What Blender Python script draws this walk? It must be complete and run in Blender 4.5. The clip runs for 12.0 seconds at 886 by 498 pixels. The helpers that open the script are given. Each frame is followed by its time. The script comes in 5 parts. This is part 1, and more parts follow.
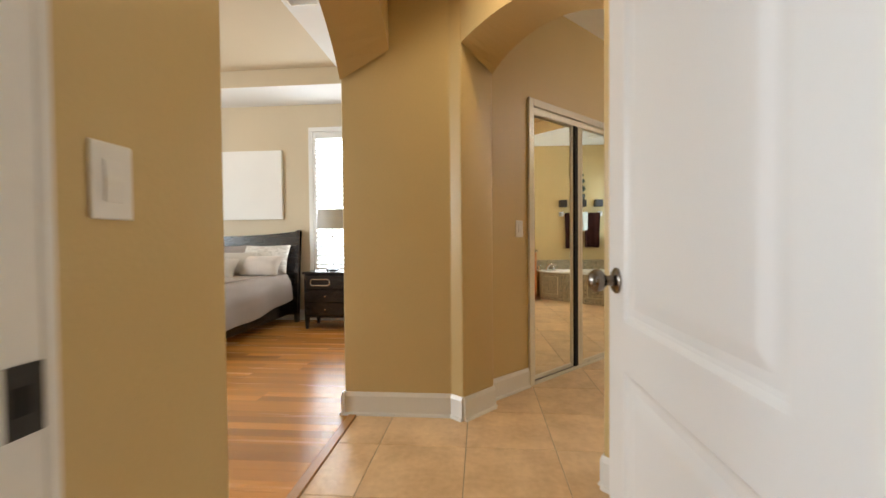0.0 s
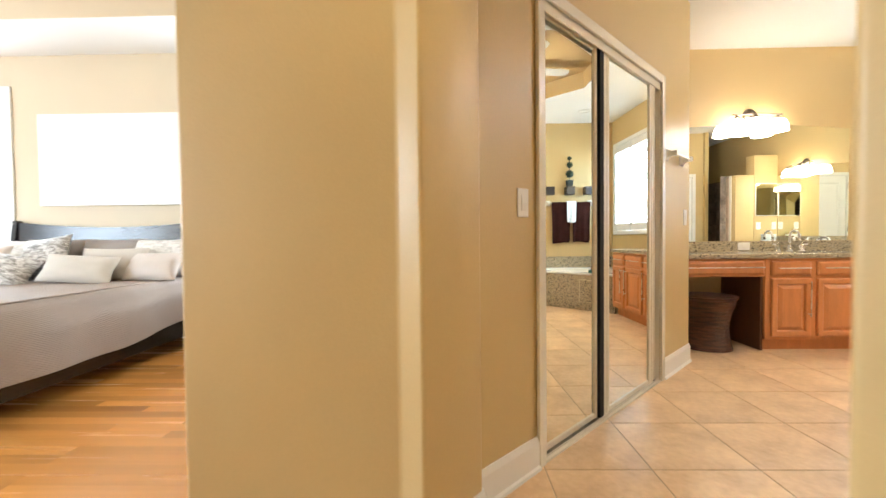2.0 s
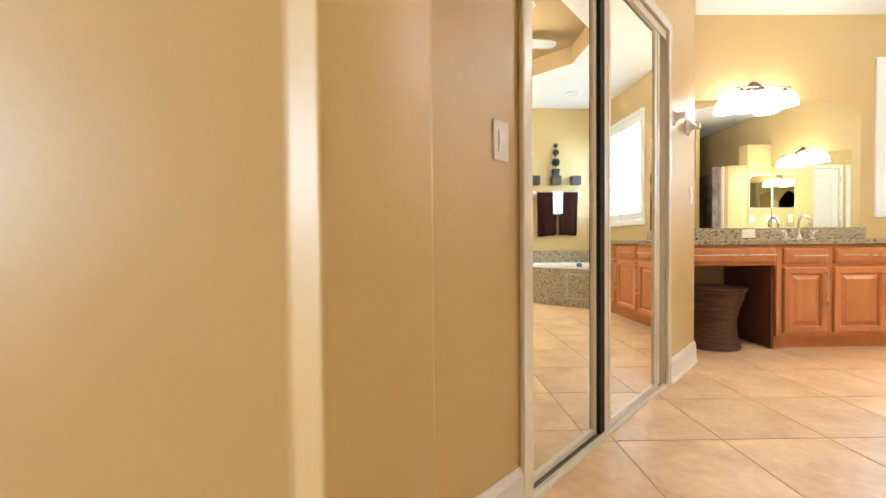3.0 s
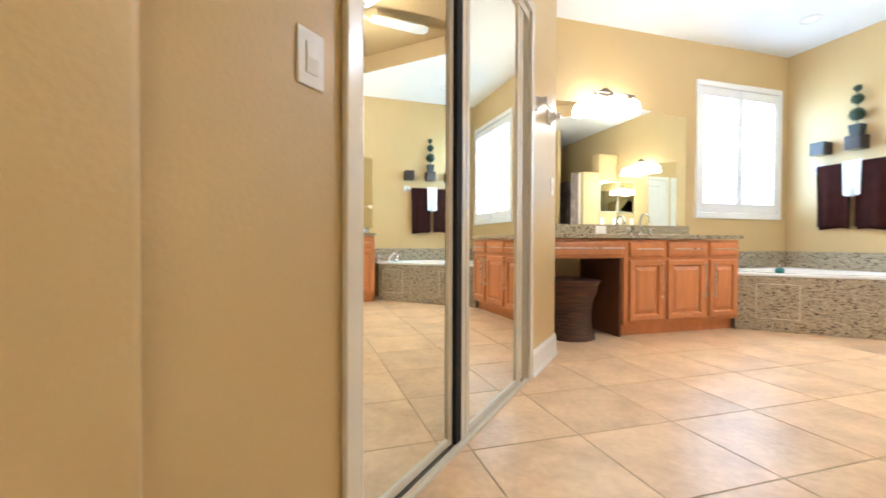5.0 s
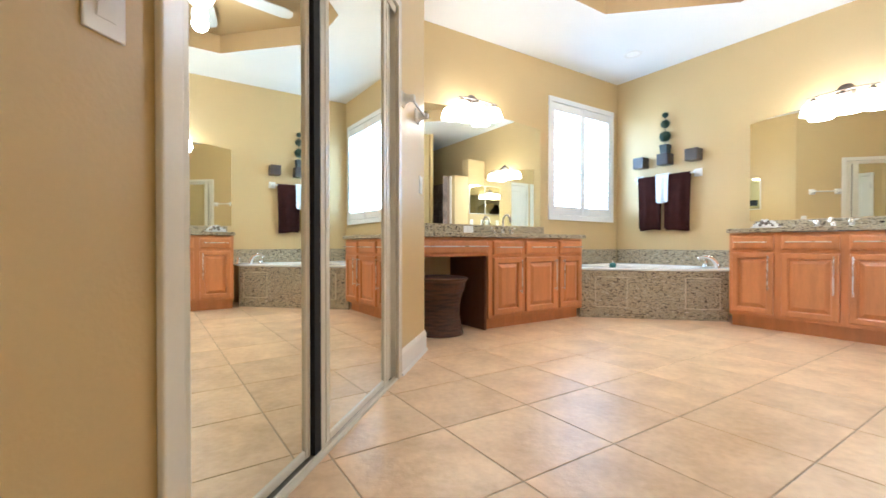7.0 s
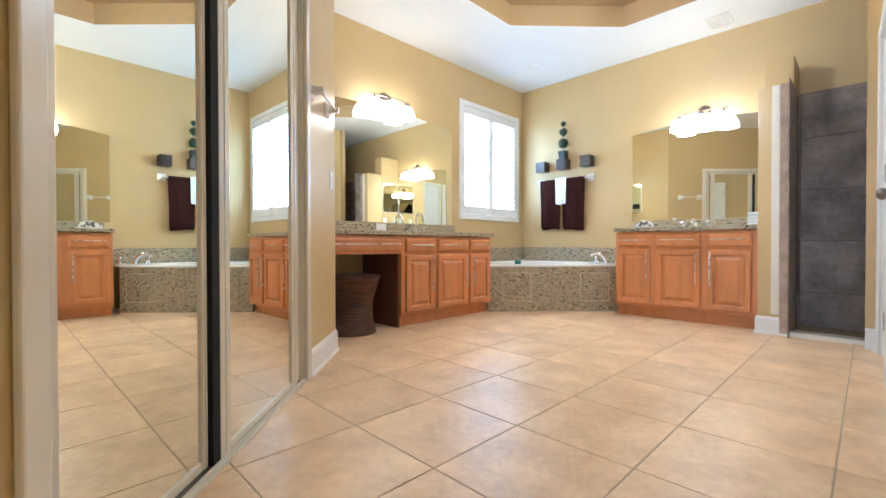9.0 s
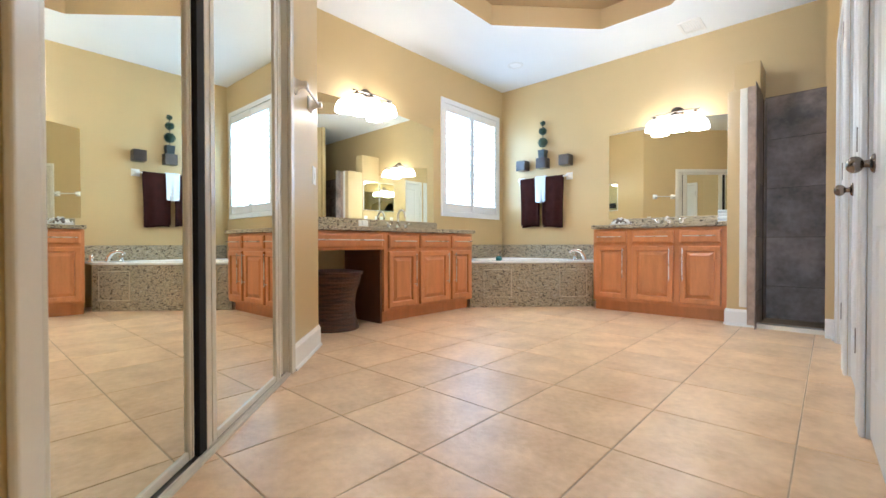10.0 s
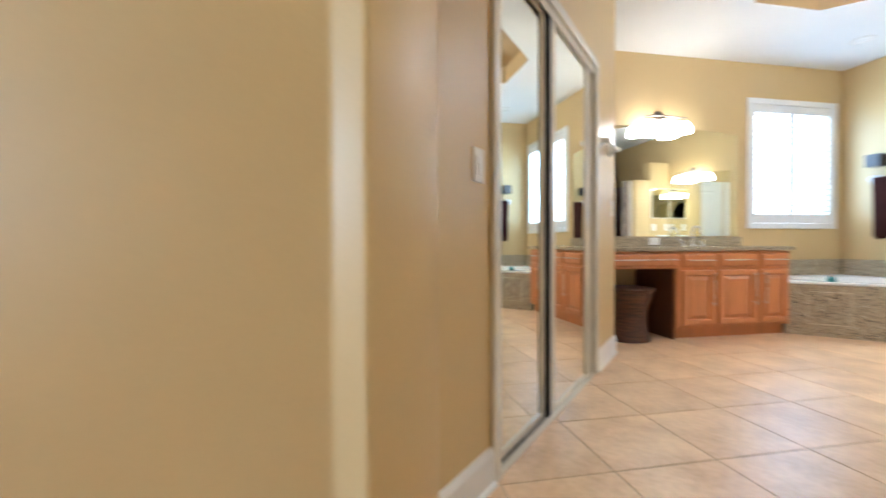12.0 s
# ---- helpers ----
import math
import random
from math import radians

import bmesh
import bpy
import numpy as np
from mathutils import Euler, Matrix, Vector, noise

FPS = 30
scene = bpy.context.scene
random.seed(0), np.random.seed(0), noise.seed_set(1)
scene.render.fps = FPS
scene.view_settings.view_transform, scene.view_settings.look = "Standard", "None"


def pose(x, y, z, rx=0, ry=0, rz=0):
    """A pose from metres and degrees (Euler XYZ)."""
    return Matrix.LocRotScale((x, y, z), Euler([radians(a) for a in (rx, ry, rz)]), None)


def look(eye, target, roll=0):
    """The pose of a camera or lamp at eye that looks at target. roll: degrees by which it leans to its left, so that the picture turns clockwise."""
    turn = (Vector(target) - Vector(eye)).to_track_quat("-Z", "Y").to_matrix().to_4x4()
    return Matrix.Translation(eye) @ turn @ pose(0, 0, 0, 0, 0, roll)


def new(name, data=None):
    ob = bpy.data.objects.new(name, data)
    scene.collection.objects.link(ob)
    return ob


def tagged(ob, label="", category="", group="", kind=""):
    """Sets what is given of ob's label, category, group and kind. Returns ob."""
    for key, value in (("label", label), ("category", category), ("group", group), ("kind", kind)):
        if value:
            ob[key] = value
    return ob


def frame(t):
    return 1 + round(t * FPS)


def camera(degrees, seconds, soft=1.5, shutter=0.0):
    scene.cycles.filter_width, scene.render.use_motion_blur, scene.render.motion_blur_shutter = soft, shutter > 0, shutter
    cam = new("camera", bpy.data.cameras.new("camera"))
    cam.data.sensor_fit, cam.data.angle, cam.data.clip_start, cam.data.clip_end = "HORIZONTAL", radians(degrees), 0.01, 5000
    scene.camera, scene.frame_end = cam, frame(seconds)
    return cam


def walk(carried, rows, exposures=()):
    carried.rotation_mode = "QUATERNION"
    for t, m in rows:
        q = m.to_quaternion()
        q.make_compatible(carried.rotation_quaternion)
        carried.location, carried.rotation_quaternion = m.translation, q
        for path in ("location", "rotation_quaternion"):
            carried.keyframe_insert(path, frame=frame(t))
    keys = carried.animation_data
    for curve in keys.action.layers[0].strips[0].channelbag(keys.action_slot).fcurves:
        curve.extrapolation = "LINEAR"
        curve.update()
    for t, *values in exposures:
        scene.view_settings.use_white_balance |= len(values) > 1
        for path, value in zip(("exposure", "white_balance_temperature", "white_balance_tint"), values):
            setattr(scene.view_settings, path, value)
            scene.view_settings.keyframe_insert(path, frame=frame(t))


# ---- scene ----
cam = camera(93.0, 12.0, shutter=0.6)
PATH = [
    (0, (0.111, -0.072, 1.073), (-0.067, 1.92, 1.031), -0.5),
    (0.5, (0.064, 0.23, 1.054), (-0.085, 2.224, 1.017), -0.4),
    (1, (0.066, 0.553, 1.061), (-0.057, 2.549, 1.011), -0.6),
    (1.5, (0.084, 0.893, 1.02), (-0.002, 2.891, 0.976), -0.5),
    (2, (0.094, 1.197, 1.007), (0.048, 3.196, 0.954), -0.6),
    (2.5, (0.143, 1.487, 0.934), (0.128, 3.487, 0.888), -0.7),
    (4.3, (0.338, 1.947, 0.755), (0.64, 3.924, 0.725), 0.1),
    (4.5, (0.364, 1.966, 0.751), (0.741, 3.929, 0.726), -0.0),
    (5, (0.401, 2.012, 0.764), (0.969, 3.93, 0.735), 0.2),
    (5.5, (0.425, 2.033, 0.762), (1.168, 3.89, 0.736), 0.2),
    (6, (0.447, 2.041, 0.751), (1.326, 3.837, 0.728), 0.1),
    (6.5, (0.461, 2.039, 0.745), (1.452, 3.776, 0.723), 0.0),
    (7, (0.476, 2.04, 0.739), (1.565, 3.717, 0.72), 0.0),
    (7.5, (0.478, 2.028, 0.74), (1.665, 3.638, 0.72), 0.0),
    (9.5, (0.465, 2.017, 0.709), (1.914, 3.394, 0.687), -0.1),
    (10, (0.433, 2.006, 0.692), (1.904, 3.36, 0.669), -0.1),
    (10.5, (0.343, 1.918, 0.679), (1.806, 3.282, 0.66), -0.2),
    (11, (0.234, 1.812, 0.669), (1.533, 3.333, 0.647), -0.3),
    (11.5, (0.133, 1.705, 0.753), (0.991, 3.511, 0.73), -0.5),
    (12, (-0.007, 1.546, 0.882), (0.37, 3.51, 0.854), -0.2),
]
EXPOSURES = [(0, -0.30, 6950, 12), (0.5, -0.06, 6950, 12), (1, 0.09, 6850, 12), (1.5, 0.28, 6550, 11), (2.5, 0.62, 6250, 11), (4.5, 0.70, 5600, 9), (5.5, 0.60, 5350, 9), (7.5, 0.41, 5250, 9), (9.5, 0.31, 5200, 9), (10.5, 0.30, 5200, 9), (12, 0.34, 5200, 9.5)]
walk(cam, [(t, look(eye, target, roll)) for t, eye, target, roll in PATH], EXPOSURES)

# ---- world and light ----
world = bpy.data.worlds.new("sky")
scene.world = world
world.use_nodes = True
wn = world.node_tree.nodes
sky = wn.new("ShaderNodeTexSky")
sky.sky_type, sky.sun_disc = 'NISHITA', False
sky.sun_elevation, sky.sun_rotation = radians(52), radians(200)
world.node_tree.links.new(sky.outputs[0], wn["Background"].inputs[0])
wn["Background"].inputs[1].default_value = 0.15

sun = new("sun", bpy.data.lights.new("sun", 'SUN'))
sun.data.energy, sun.data.angle, sun.data.color = 2.5, radians(0.5), (1.0, 0.95, 0.88)
sun.rotation_euler = (radians(38), 0, radians(-20))


def area_lamp(name, m, sx, sy, watts, colour):
    d = bpy.data.lights.new(name, 'AREA')
    d.shape, d.size, d.size_y, d.energy, d.color = 'RECTANGLE', sx, sy, watts, colour
    ob = new(name, d)
    ob.matrix_basis = m
    return ob


def point_lamp(name, x, y, z, watts, colour, radius=0.05):
    d = bpy.data.lights.new(name, 'POINT')
    d.energy, d.color, d.shadow_soft_size = watts, colour, radius
    ob = new(name, d)
    ob.location = (x, y, z)
    return ob


def down_lamp(name, x, y, z, watts, colour):
    d = bpy.data.lights.new(name, 'SPOT')
    d.energy, d.color, d.shadow_soft_size, d.spot_size, d.spot_blend = watts, colour, 0.06, radians(150), 0.9
    ob = new(name, d)
    ob.location = (x, y, z)
    return ob


DAY = (0.79, 0.90, 1.0)
# daylight in the window openings
for x in (4.45, 4.955):
    area_lamp("bath_window_light", pose(x, 5.395, 1.74, -90, 0, 0), 0.45, 1.07, 6.5, (0.48, 0.74, 1.0))
area_lamp("bedroom_window_light", pose(-1.77, 5.43, 1.6, -90, 0, 0), 0.7, 1.75, 34, DAY)
area_lamp("bedroom_window_light", pose(-4.86, 5.43, 1.6, -90, 0, 0), 0.7, 1.75, 34, DAY)
# unseen side opening, its daylight added to brighten the bedroom and pillar edge
area_lamp("added_side_daylight", pose(-6.47, 1.6, 1.5, 90, 0, -90), 2.4, 1.9, 250, (0.72, 0.87, 1.0))
# unseen entry window, placed to light the open door
area_lamp("added_entry_daylight", pose(-1.56, -0.85, 1.55, 90, 0, -90), 1.1, 1.4, 66, (0.72, 0.86, 1.0))
# unseen hall downlight, added for the warm pillar top; lamps under the fan's globe
down_lamp("added_hall_light", 0.25, 1.92, 2.72, 31, (1.0, 0.86, 0.60))
point_lamp("fan_globe_light", 3.48, 3.41, 2.58, 40, (1.0, 0.97, 0.92), 0.06)
down_lamp("fan_down_light", 3.48, 3.41, 2.66, 16, (1.0, 0.97, 0.92))

# ---- materials ----
def material(name, colour, rough=0.6, metal=0.0, dark=0.85, scale=6.0, fine=120.0, bump=0.05, bump_dist=0.002, coat=0.0, rand=0.0, stretch=(1, 1, 1), soft=0.15, vary=0.06):
    """Base colour with a broad and a fine variation, and fine relief."""
    m = bpy.data.materials.new(name)
    m.use_nodes = True
    n, l = m.node_tree.nodes, m.node_tree.links
    b = n["Principled BSDF"]
    b.inputs["Metallic"].default_value = metal
    b.inputs["Coat Weight"].default_value = coat
    co = n.new("ShaderNodeTexCoord")
    mp = n.new("ShaderNodeMapping")
    mp.inputs["Scale"].default_value = stretch
    l.new(co.outputs["Object"], mp.inputs["Vector"])
    vec = mp.outputs[0]
    if rand:
        info = n.new("ShaderNodeObjectInfo")
        add = n.new("ShaderNodeVectorMath")
        sc = n.new("ShaderNodeVectorMath")
        sc.operation = 'SCALE'
        sc.inputs[0].default_value = (31.7, 17.3, 9.1)
        l.new(info.outputs["Random"], sc.inputs["Scale"])
        l.new(mp.outputs[0], add.inputs[0])
        l.new(sc.outputs[0], add.inputs[1])
        vec = add.outputs[0]
    big = n.new("ShaderNodeTexNoise")
    big.inputs["Scale"].default_value, big.inputs["Detail"].default_value = scale, 5
    l.new(vec, big.inputs["Vector"])
    small = n.new("ShaderNodeTexNoise")
    small.inputs["Scale"].default_value, small.inputs["Detail"].default_value = fine, 3
    l.new(vec, small.inputs["Vector"])
    mixv = n.new("ShaderNodeMix")
    mixv.inputs[0].default_value = 0.3
    l.new(big.outputs[0], mixv.inputs[2])
    l.new(small.outputs[0], mixv.inputs[3])
    ramp = n.new("ShaderNodeValToRGB")
    d = dark if isinstance(dark, tuple) else tuple(c * dark for c in colour)
    ramp.color_ramp.elements[0].position, ramp.color_ramp.elements[1].position = 0.5 - soft, 0.5 + soft
    ramp.color_ramp.elements[0].color, ramp.color_ramp.elements[1].color = (*d, 1), (*colour, 1)
    l.new(mixv.outputs[0], ramp.inputs[0])
    out = ramp.outputs[0]
    if rand:
        hsv = n.new("ShaderNodeHueSaturation")
        mr = n.new("ShaderNodeMapRange")
        mr.inputs["To Min"].default_value, mr.inputs["To Max"].default_value = 1 - rand, 1 + rand
        l.new(info.outputs["Random"], mr.inputs["Value"])
        l.new(mr.outputs[0], hsv.inputs["Value"])
        l.new(out, hsv.inputs["Color"])
        out = hsv.outputs[0]
    l.new(out, b.inputs["Base Color"])
    rr = n.new("ShaderNodeMapRange")
    rr.inputs["To Min"].default_value, rr.inputs["To Max"].default_value = max(0.02, rough - vary), min(1.0, rough + vary)
    l.new(big.outputs[0], rr.inputs["Value"])
    l.new(rr.outputs[0], b.inputs["Roughness"])
    if bump:
        bp = n.new("ShaderNodeBump")
        bp.inputs["Strength"].default_value, bp.inputs["Distance"].default_value = bump, bump_dist
        l.new(small.outputs[0], bp.inputs["Height"])
        l.new(bp.outputs[0], b.inputs["Normal"])
    return m


def speckled(name, stops, scale=60.0, rough=0.2, rand=0.0):
    """Polished granite: cells and blotches in several colours."""
    m = bpy.data.materials.new(name)
    m.use_nodes = True
    n, l = m.node_tree.nodes, m.node_tree.links
    b = n["Principled BSDF"]
    b.inputs["Roughness"].default_value = rough
    co = n.new("ShaderNodeTexCoord")
    big = n.new("ShaderNodeTexNoise")
    big.inputs["Scale"].default_value, big.inputs["Detail"].default_value, big.inputs["Distortion"].default_value = scale, 4, 1.0
    small = n.new("ShaderNodeTexNoise")
    small.inputs["Scale"].default_value, small.inputs["Detail"].default_value = scale * 4, 2
    mp = n.new("ShaderNodeMapping")
    mp.inputs["Scale"].default_value = (1.0, 1.0, 2.4)
    l.new(co.outputs["Object"], mp.inputs["Vector"])
    l.new(mp.outputs[0], big.inputs["Vector"])
    l.new(mp.outputs[0], small.inputs["Vector"])
    mixv = n.new("ShaderNodeMix")
    mixv.inputs[0].default_value = 0.14
    l.new(big.outputs[0], mixv.inputs[2])
    l.new(small.outputs[0], mixv.inputs[3])
    ramp = n.new("ShaderNodeValToRGB")
    e = ramp.color_ramp.elements
    e[0].position, e[0].color = stops[0][0], (*stops[0][1], 1)
    e[1].position, e[1].color = stops[-1][0], (*stops[-1][1], 1)
    for p, c in stops[1:-1]:
        k = e.new(p)
        k.color = (*c, 1)
    l.new(mixv.outputs[0], ramp.inputs[0])
    l.new(ramp.outputs[0], b.inputs["Base Color"])
    return m


def glowing(name, colour, strength):
    m = bpy.data.materials.new(name)
    m.use_nodes = True
    b = m.node_tree.nodes["Principled BSDF"]
    b.inputs["Base Color"].default_value = (*colour, 1)
    b.inputs["Emission Color"].default_value = (*colour, 1)
    b.inputs["Emission Strength"].default_value = strength
    b.inputs["Roughness"].default_value = 0.35
    return m


def plain(name, colour, rough, metal=0.0, transmission=0.0, coat=0.0):
    m = bpy.data.materials.new(name)
    m.use_nodes = True
    b = m.node_tree.nodes["Principled BSDF"]
    b.inputs["Base Color"].default_value = (*colour, 1)
    b.inputs["Roughness"].default_value, b.inputs["Metallic"].default_value = rough, metal
    b.inputs["Transmission Weight"].default_value = transmission
    b.inputs["Coat Weight"].default_value = coat
    return m


M_WALL = material("tan_wall_paint", (0.605, 0.441, 0.205), 0.40, dark=0.94, scale=1.5, fine=95, bump=0.4, bump_dist=0.0015)
M_BEDWALL = material("beige_wall_paint", (0.64, 0.54, 0.39), 0.55, dark=0.95, scale=1.5, fine=160, bump=0.2, bump_dist=0.0015)
M_TRAY = material("brown_tray_paint", (0.37, 0.245, 0.105), 0.55, dark=0.94, scale=1.5, fine=150, bump=0.2)
M_CEIL = material("white_ceiling_paint", (0.83, 0.83, 0.82), 0.7, dark=0.97, scale=2, fine=90, bump=0.2)
M_TRIM = material("white_trim_paint", (0.80, 0.78, 0.74), 0.32, dark=0.96, scale=3, fine=60, bump=0.03)
M_FRAME = material("cream_painted_metal", (0.82, 0.77, 0.66), 0.25, dark=0.95, scale=4, fine=80, bump=0.03)
M_DOOR = material("white_door_paint", (0.78, 0.77, 0.75), 0.38, dark=0.98, scale=2.5, fine=70, bump=0.0, soft=0.4, vary=0.01)
M_TILE = material("beige_ceramic_tile", (0.90, 0.65, 0.40), 0.37, dark=(0.62, 0.395, 0.205), scale=4.5, fine=30, bump=0.4, bump_dist=0.005, rand=0.06, soft=0.19)
M_GROUT = material("tan_grout", (0.52, 0.39, 0.27), 0.9, dark=0.8, scale=8, fine=200, bump=0.3)
M_PLANK = material("reddish_hardwood", (0.62, 0.275, 0.068), 0.26, dark=0.84, scale=3, fine=14, bump=0.05, rand=0.30, stretch=(0.22, 6, 6))
M_THRESH = material("light_oak_threshold", (0.55, 0.30, 0.12), 0.35, dark=0.8, scale=3, fine=30, stretch=(9, 1, 9))
M_CAB = material("cinnamon_maple", (0.66, 0.265, 0.095), 0.33, dark=0.80, scale=3, fine=30, bump=0.04, stretch=(6, 6, 1), rand=0.05)
M_CABSHADE = material("shaded_maple", (0.16, 0.06, 0.025), 0.5, dark=0.8, scale=3, fine=30, stretch=(6, 6, 1))
M_DARKTILE = material("dark_slate_tile", (0.42, 0.325, 0.26), 0.5, dark=0.38, scale=4.5, fine=22, bump=0.2, bump_dist=0.003, rand=0.12)
M_EDGETILE = material("brown_slate_edge_tile", (0.50, 0.36, 0.26), 0.45, dark=0.6, scale=9, fine=40, bump=0.2, bump_dist=0.003)
M_DARKGROUT = material("dark_grout", (0.12, 0.09, 0.07), 0.9, dark=0.8, fine=200)
M_GRANITE = speckled("beige_granite", [(0.30, (0.02, 0.018, 0.015)), (0.41, (0.09, 0.075, 0.06)), (0.45, (0.36, 0.29, 0.18)), (0.53, (0.57, 0.48, 0.32)), (0.575, (0.17, 0.145, 0.11)), (0.61, (0.47, 0.41, 0.29)), (0.68, (0.70, 0.63, 0.50))], 35)
M_MIRROR = plain("mirror_glass", (0.91, 0.93, 0.84), 0.0, 1.0)
M_KNOB = material("aged_nickel", (0.21, 0.18, 0.155), 0.2, 1.0, dark=0.85, scale=20, fine=200, bump=0.02)
M_SATIN = material("satin_nickel", (0.27, 0.225, 0.185), 0.38, 1.0, dark=0.9, scale=20, fine=200, bump=0.02)
M_CHROME = plain("chrome", (0.80, 0.80, 0.80), 0.08, 1.0)
M_NICKEL = material("brushed_nickel", (0.68, 0.64, 0.58), 0.28, 1.0, dark=0.9, scale=20, fine=200, bump=0.03)
M_BRONZE = material("aged_bronze", (0.17, 0.145, 0.12), 0.35, 1.0, dark=0.8, scale=20, fine=200, bump=0.03)
M_BLACKGAP = plain("gap_black", (0.012, 0.011, 0.01), 0.9)
M_TUB = material("white_acrylic", (0.82, 0.80, 0.76), 0.15, dark=0.97, scale=2, fine=40, bump=0.0)
M_CERAMIC = material("white_ceramic", (0.82, 0.80, 0.76), 0.15, dark=0.97, scale=5, fine=60, bump=0.0)

# ---- mesh helpers ----
def box(bm, x0, y0, z0, x1, y1, z1):
    r = bmesh.ops.create_cube(bm, size=1.0, matrix=Matrix.LocRotScale(((x0 + x1) / 2, (y0 + y1) / 2, (z0 + z1) / 2), None, (abs(x1 - x0), abs(y1 - y0), abs(z1 - z0))))
    return r["verts"]


def prism(bm, pts, z0, z1):
    """A plan outline raised from z0 to z1."""
    lo = [bm.verts.new((x, y, z0)) for x, y in pts]
    hi = [bm.verts.new((x, y, z1)) for x, y in pts]
    n = len(pts)
    bm.faces.new(lo[::-1])
    bm.faces.new(hi)
    for i in range(n):
        bm.faces.new((lo[i], lo[(i + 1) % n], hi[(i + 1) % n], hi[i]))
    return lo + hi


def slab(bm, pts, a, b):
    """An outline of 3D points (one face) swept by the vector b - a."""
    off = Vector(b) - Vector(a)
    lo = [bm.verts.new(p) for p in pts]
    hi = [bm.verts.new(Vector(p) + off) for p in pts]
    n = len(pts)
    bm.faces.new(lo[::-1])
    bm.faces.new(hi)
    for i in range(n):
        bm.faces.new((lo[i], lo[(i + 1) % n], hi[(i + 1) % n], hi[i]))


def loft(bm, p, q):
    """Two outlines of equal count joined into a solid."""
    lo = [bm.verts.new(v) for v in p]
    hi = [bm.verts.new(v) for v in q]
    n = len(lo)
    bm.faces.new(lo[::-1])
    bm.faces.new(hi)
    for i in range(n):
        bm.faces.new((lo[i], lo[(i + 1) % n], hi[(i + 1) % n], hi[i]))


def soften(bm, w, segs=2, angle=30):
    bmesh.ops.recalc_face_normals(bm, faces=bm.faces)
    es = [e for e in bm.edges if len(e.link_faces) == 2 and e.calc_face_angle(0) > radians(angle)]
    bmesh.ops.bevel(bm, geom=es, offset=w, segments=segs, affect='EDGES', clamp_overlap=True, profile=0.5)


def lathe(bm, prof, segs=24, m=None):
    """A profile of (radius, height) turned about z."""
    rings = []
    for r, z in prof:
        if r < 1e-5:
            rings.append([bm.verts.new((0, 0, z))])
        else:
            rings.append([bm.verts.new((r * math.cos(2 * math.pi * k / segs), r * math.sin(2 * math.pi * k / segs), z)) for k in range(segs)])
    for a, b in zip(rings, rings[1:]):
        for k in range(segs):
            j = (k + 1) % segs
            if len(a) == 1 and len(b) == 1:
                continue
            if len(a) == 1:
                bm.faces.new((a[0], b[j], b[k]))
            elif len(b) == 1:
                bm.faces.new((a[k], a[j], b[0]))
            else:
                bm.faces.new((a[k], a[j], b[j], b[k]))
    if m is not None:
        bmesh.ops.transform(bm, matrix=m, verts=[v for ring in rings for v in ring])
    return [v for ring in rings for v in ring]


def tube(bm, pts, r, segs=10, cap=True):
    """A round rod along a line of points; r may be a list."""
    pts = [Vector(p) for p in pts]
    rs = r if isinstance(r, (list, tuple)) else [r] * len(pts)
    rings, side = [], None
    for i, p in enumerate(pts):
        d = (pts[min(i + 1, len(pts) - 1)] - pts[max(i - 1, 0)]).normalized()
        if side is None:
            side = d.orthogonal().normalized()
        side = (side - d * side.dot(d)).normalized()
        up = d.cross(side)
        rings.append([bm.verts.new(p + rs[i] * (math.cos(2 * math.pi * k / segs) * side + math.sin(2 * math.pi * k / segs) * up)) for k in range(segs)])
    for a, b in zip(rings, rings[1:]):
        for k in range(segs):
            bm.faces.new((a[k], a[(k + 1) % segs], b[(k + 1) % segs], b[k]))
    if cap:
        bm.faces.new(rings[0][::-1])
        bm.faces.new(rings[-1])


def link(name, bm, mat, smooth=False, angle=35):
    bmesh.ops.recalc_face_normals(bm, faces=bm.faces)
    me = bpy.data.meshes.new(name)
    if smooth:
        for f in bm.faces:
            f.smooth = True
        for e in bm.edges:
            if len(e.link_faces) == 2 and e.calc_face_angle(0) > radians(angle):
                e.smooth = False
    bm.to_mesh(me)
    bm.free()
    me.materials.append(mat)
    return new(name, me)


def part(name, bm, mat, parent=None, label="", smooth=False, at=None):
    ob = link(name, bm, mat, smooth)
    if at is not None:
        ob.matrix_basis = at
    if parent is not None:
        ob.parent = parent
    if label:
        ob["label"] = label
    return ob


def thing(name, m, label, category, group="", kind=""):
    ob = new(name)
    ob.empty_display_size = 0.1
    ob.matrix_basis = m
    return tagged(ob, label, category, group, kind)


def structure(name, bm, mat, label, category, smooth=False):
    return tagged(link(name, bm, mat, smooth), label, category, kind="structure")


def B():
    return bmesh.new()


# ---- the plan ----
TILE, TX, TY = 0.457, 1.40, 3.00      # floor tile and one corner of its grid
YW, XR, YS = 5.43, 5.40, 1.90         # bath: window wall, right wall, south wall
CEIL, HALLCEIL = 2.83, 2.76
BEDY, BEDX0, BEDX1, BEDC = 5.475, -6.5, -0.735, 2.92
P0, P1, P2, P3 = (-0.07, 2.46), (0.004, 2.40), (0.19, 2.620), (0.150, 2.703)
J0, J1, J2, J3 = (0.70, 1.70), (0.632, 1.775), (0.805, 1.955), (0.86, 1.90)
WEND = (1.978, 4.595)                    # far end of the diagonal closet wall

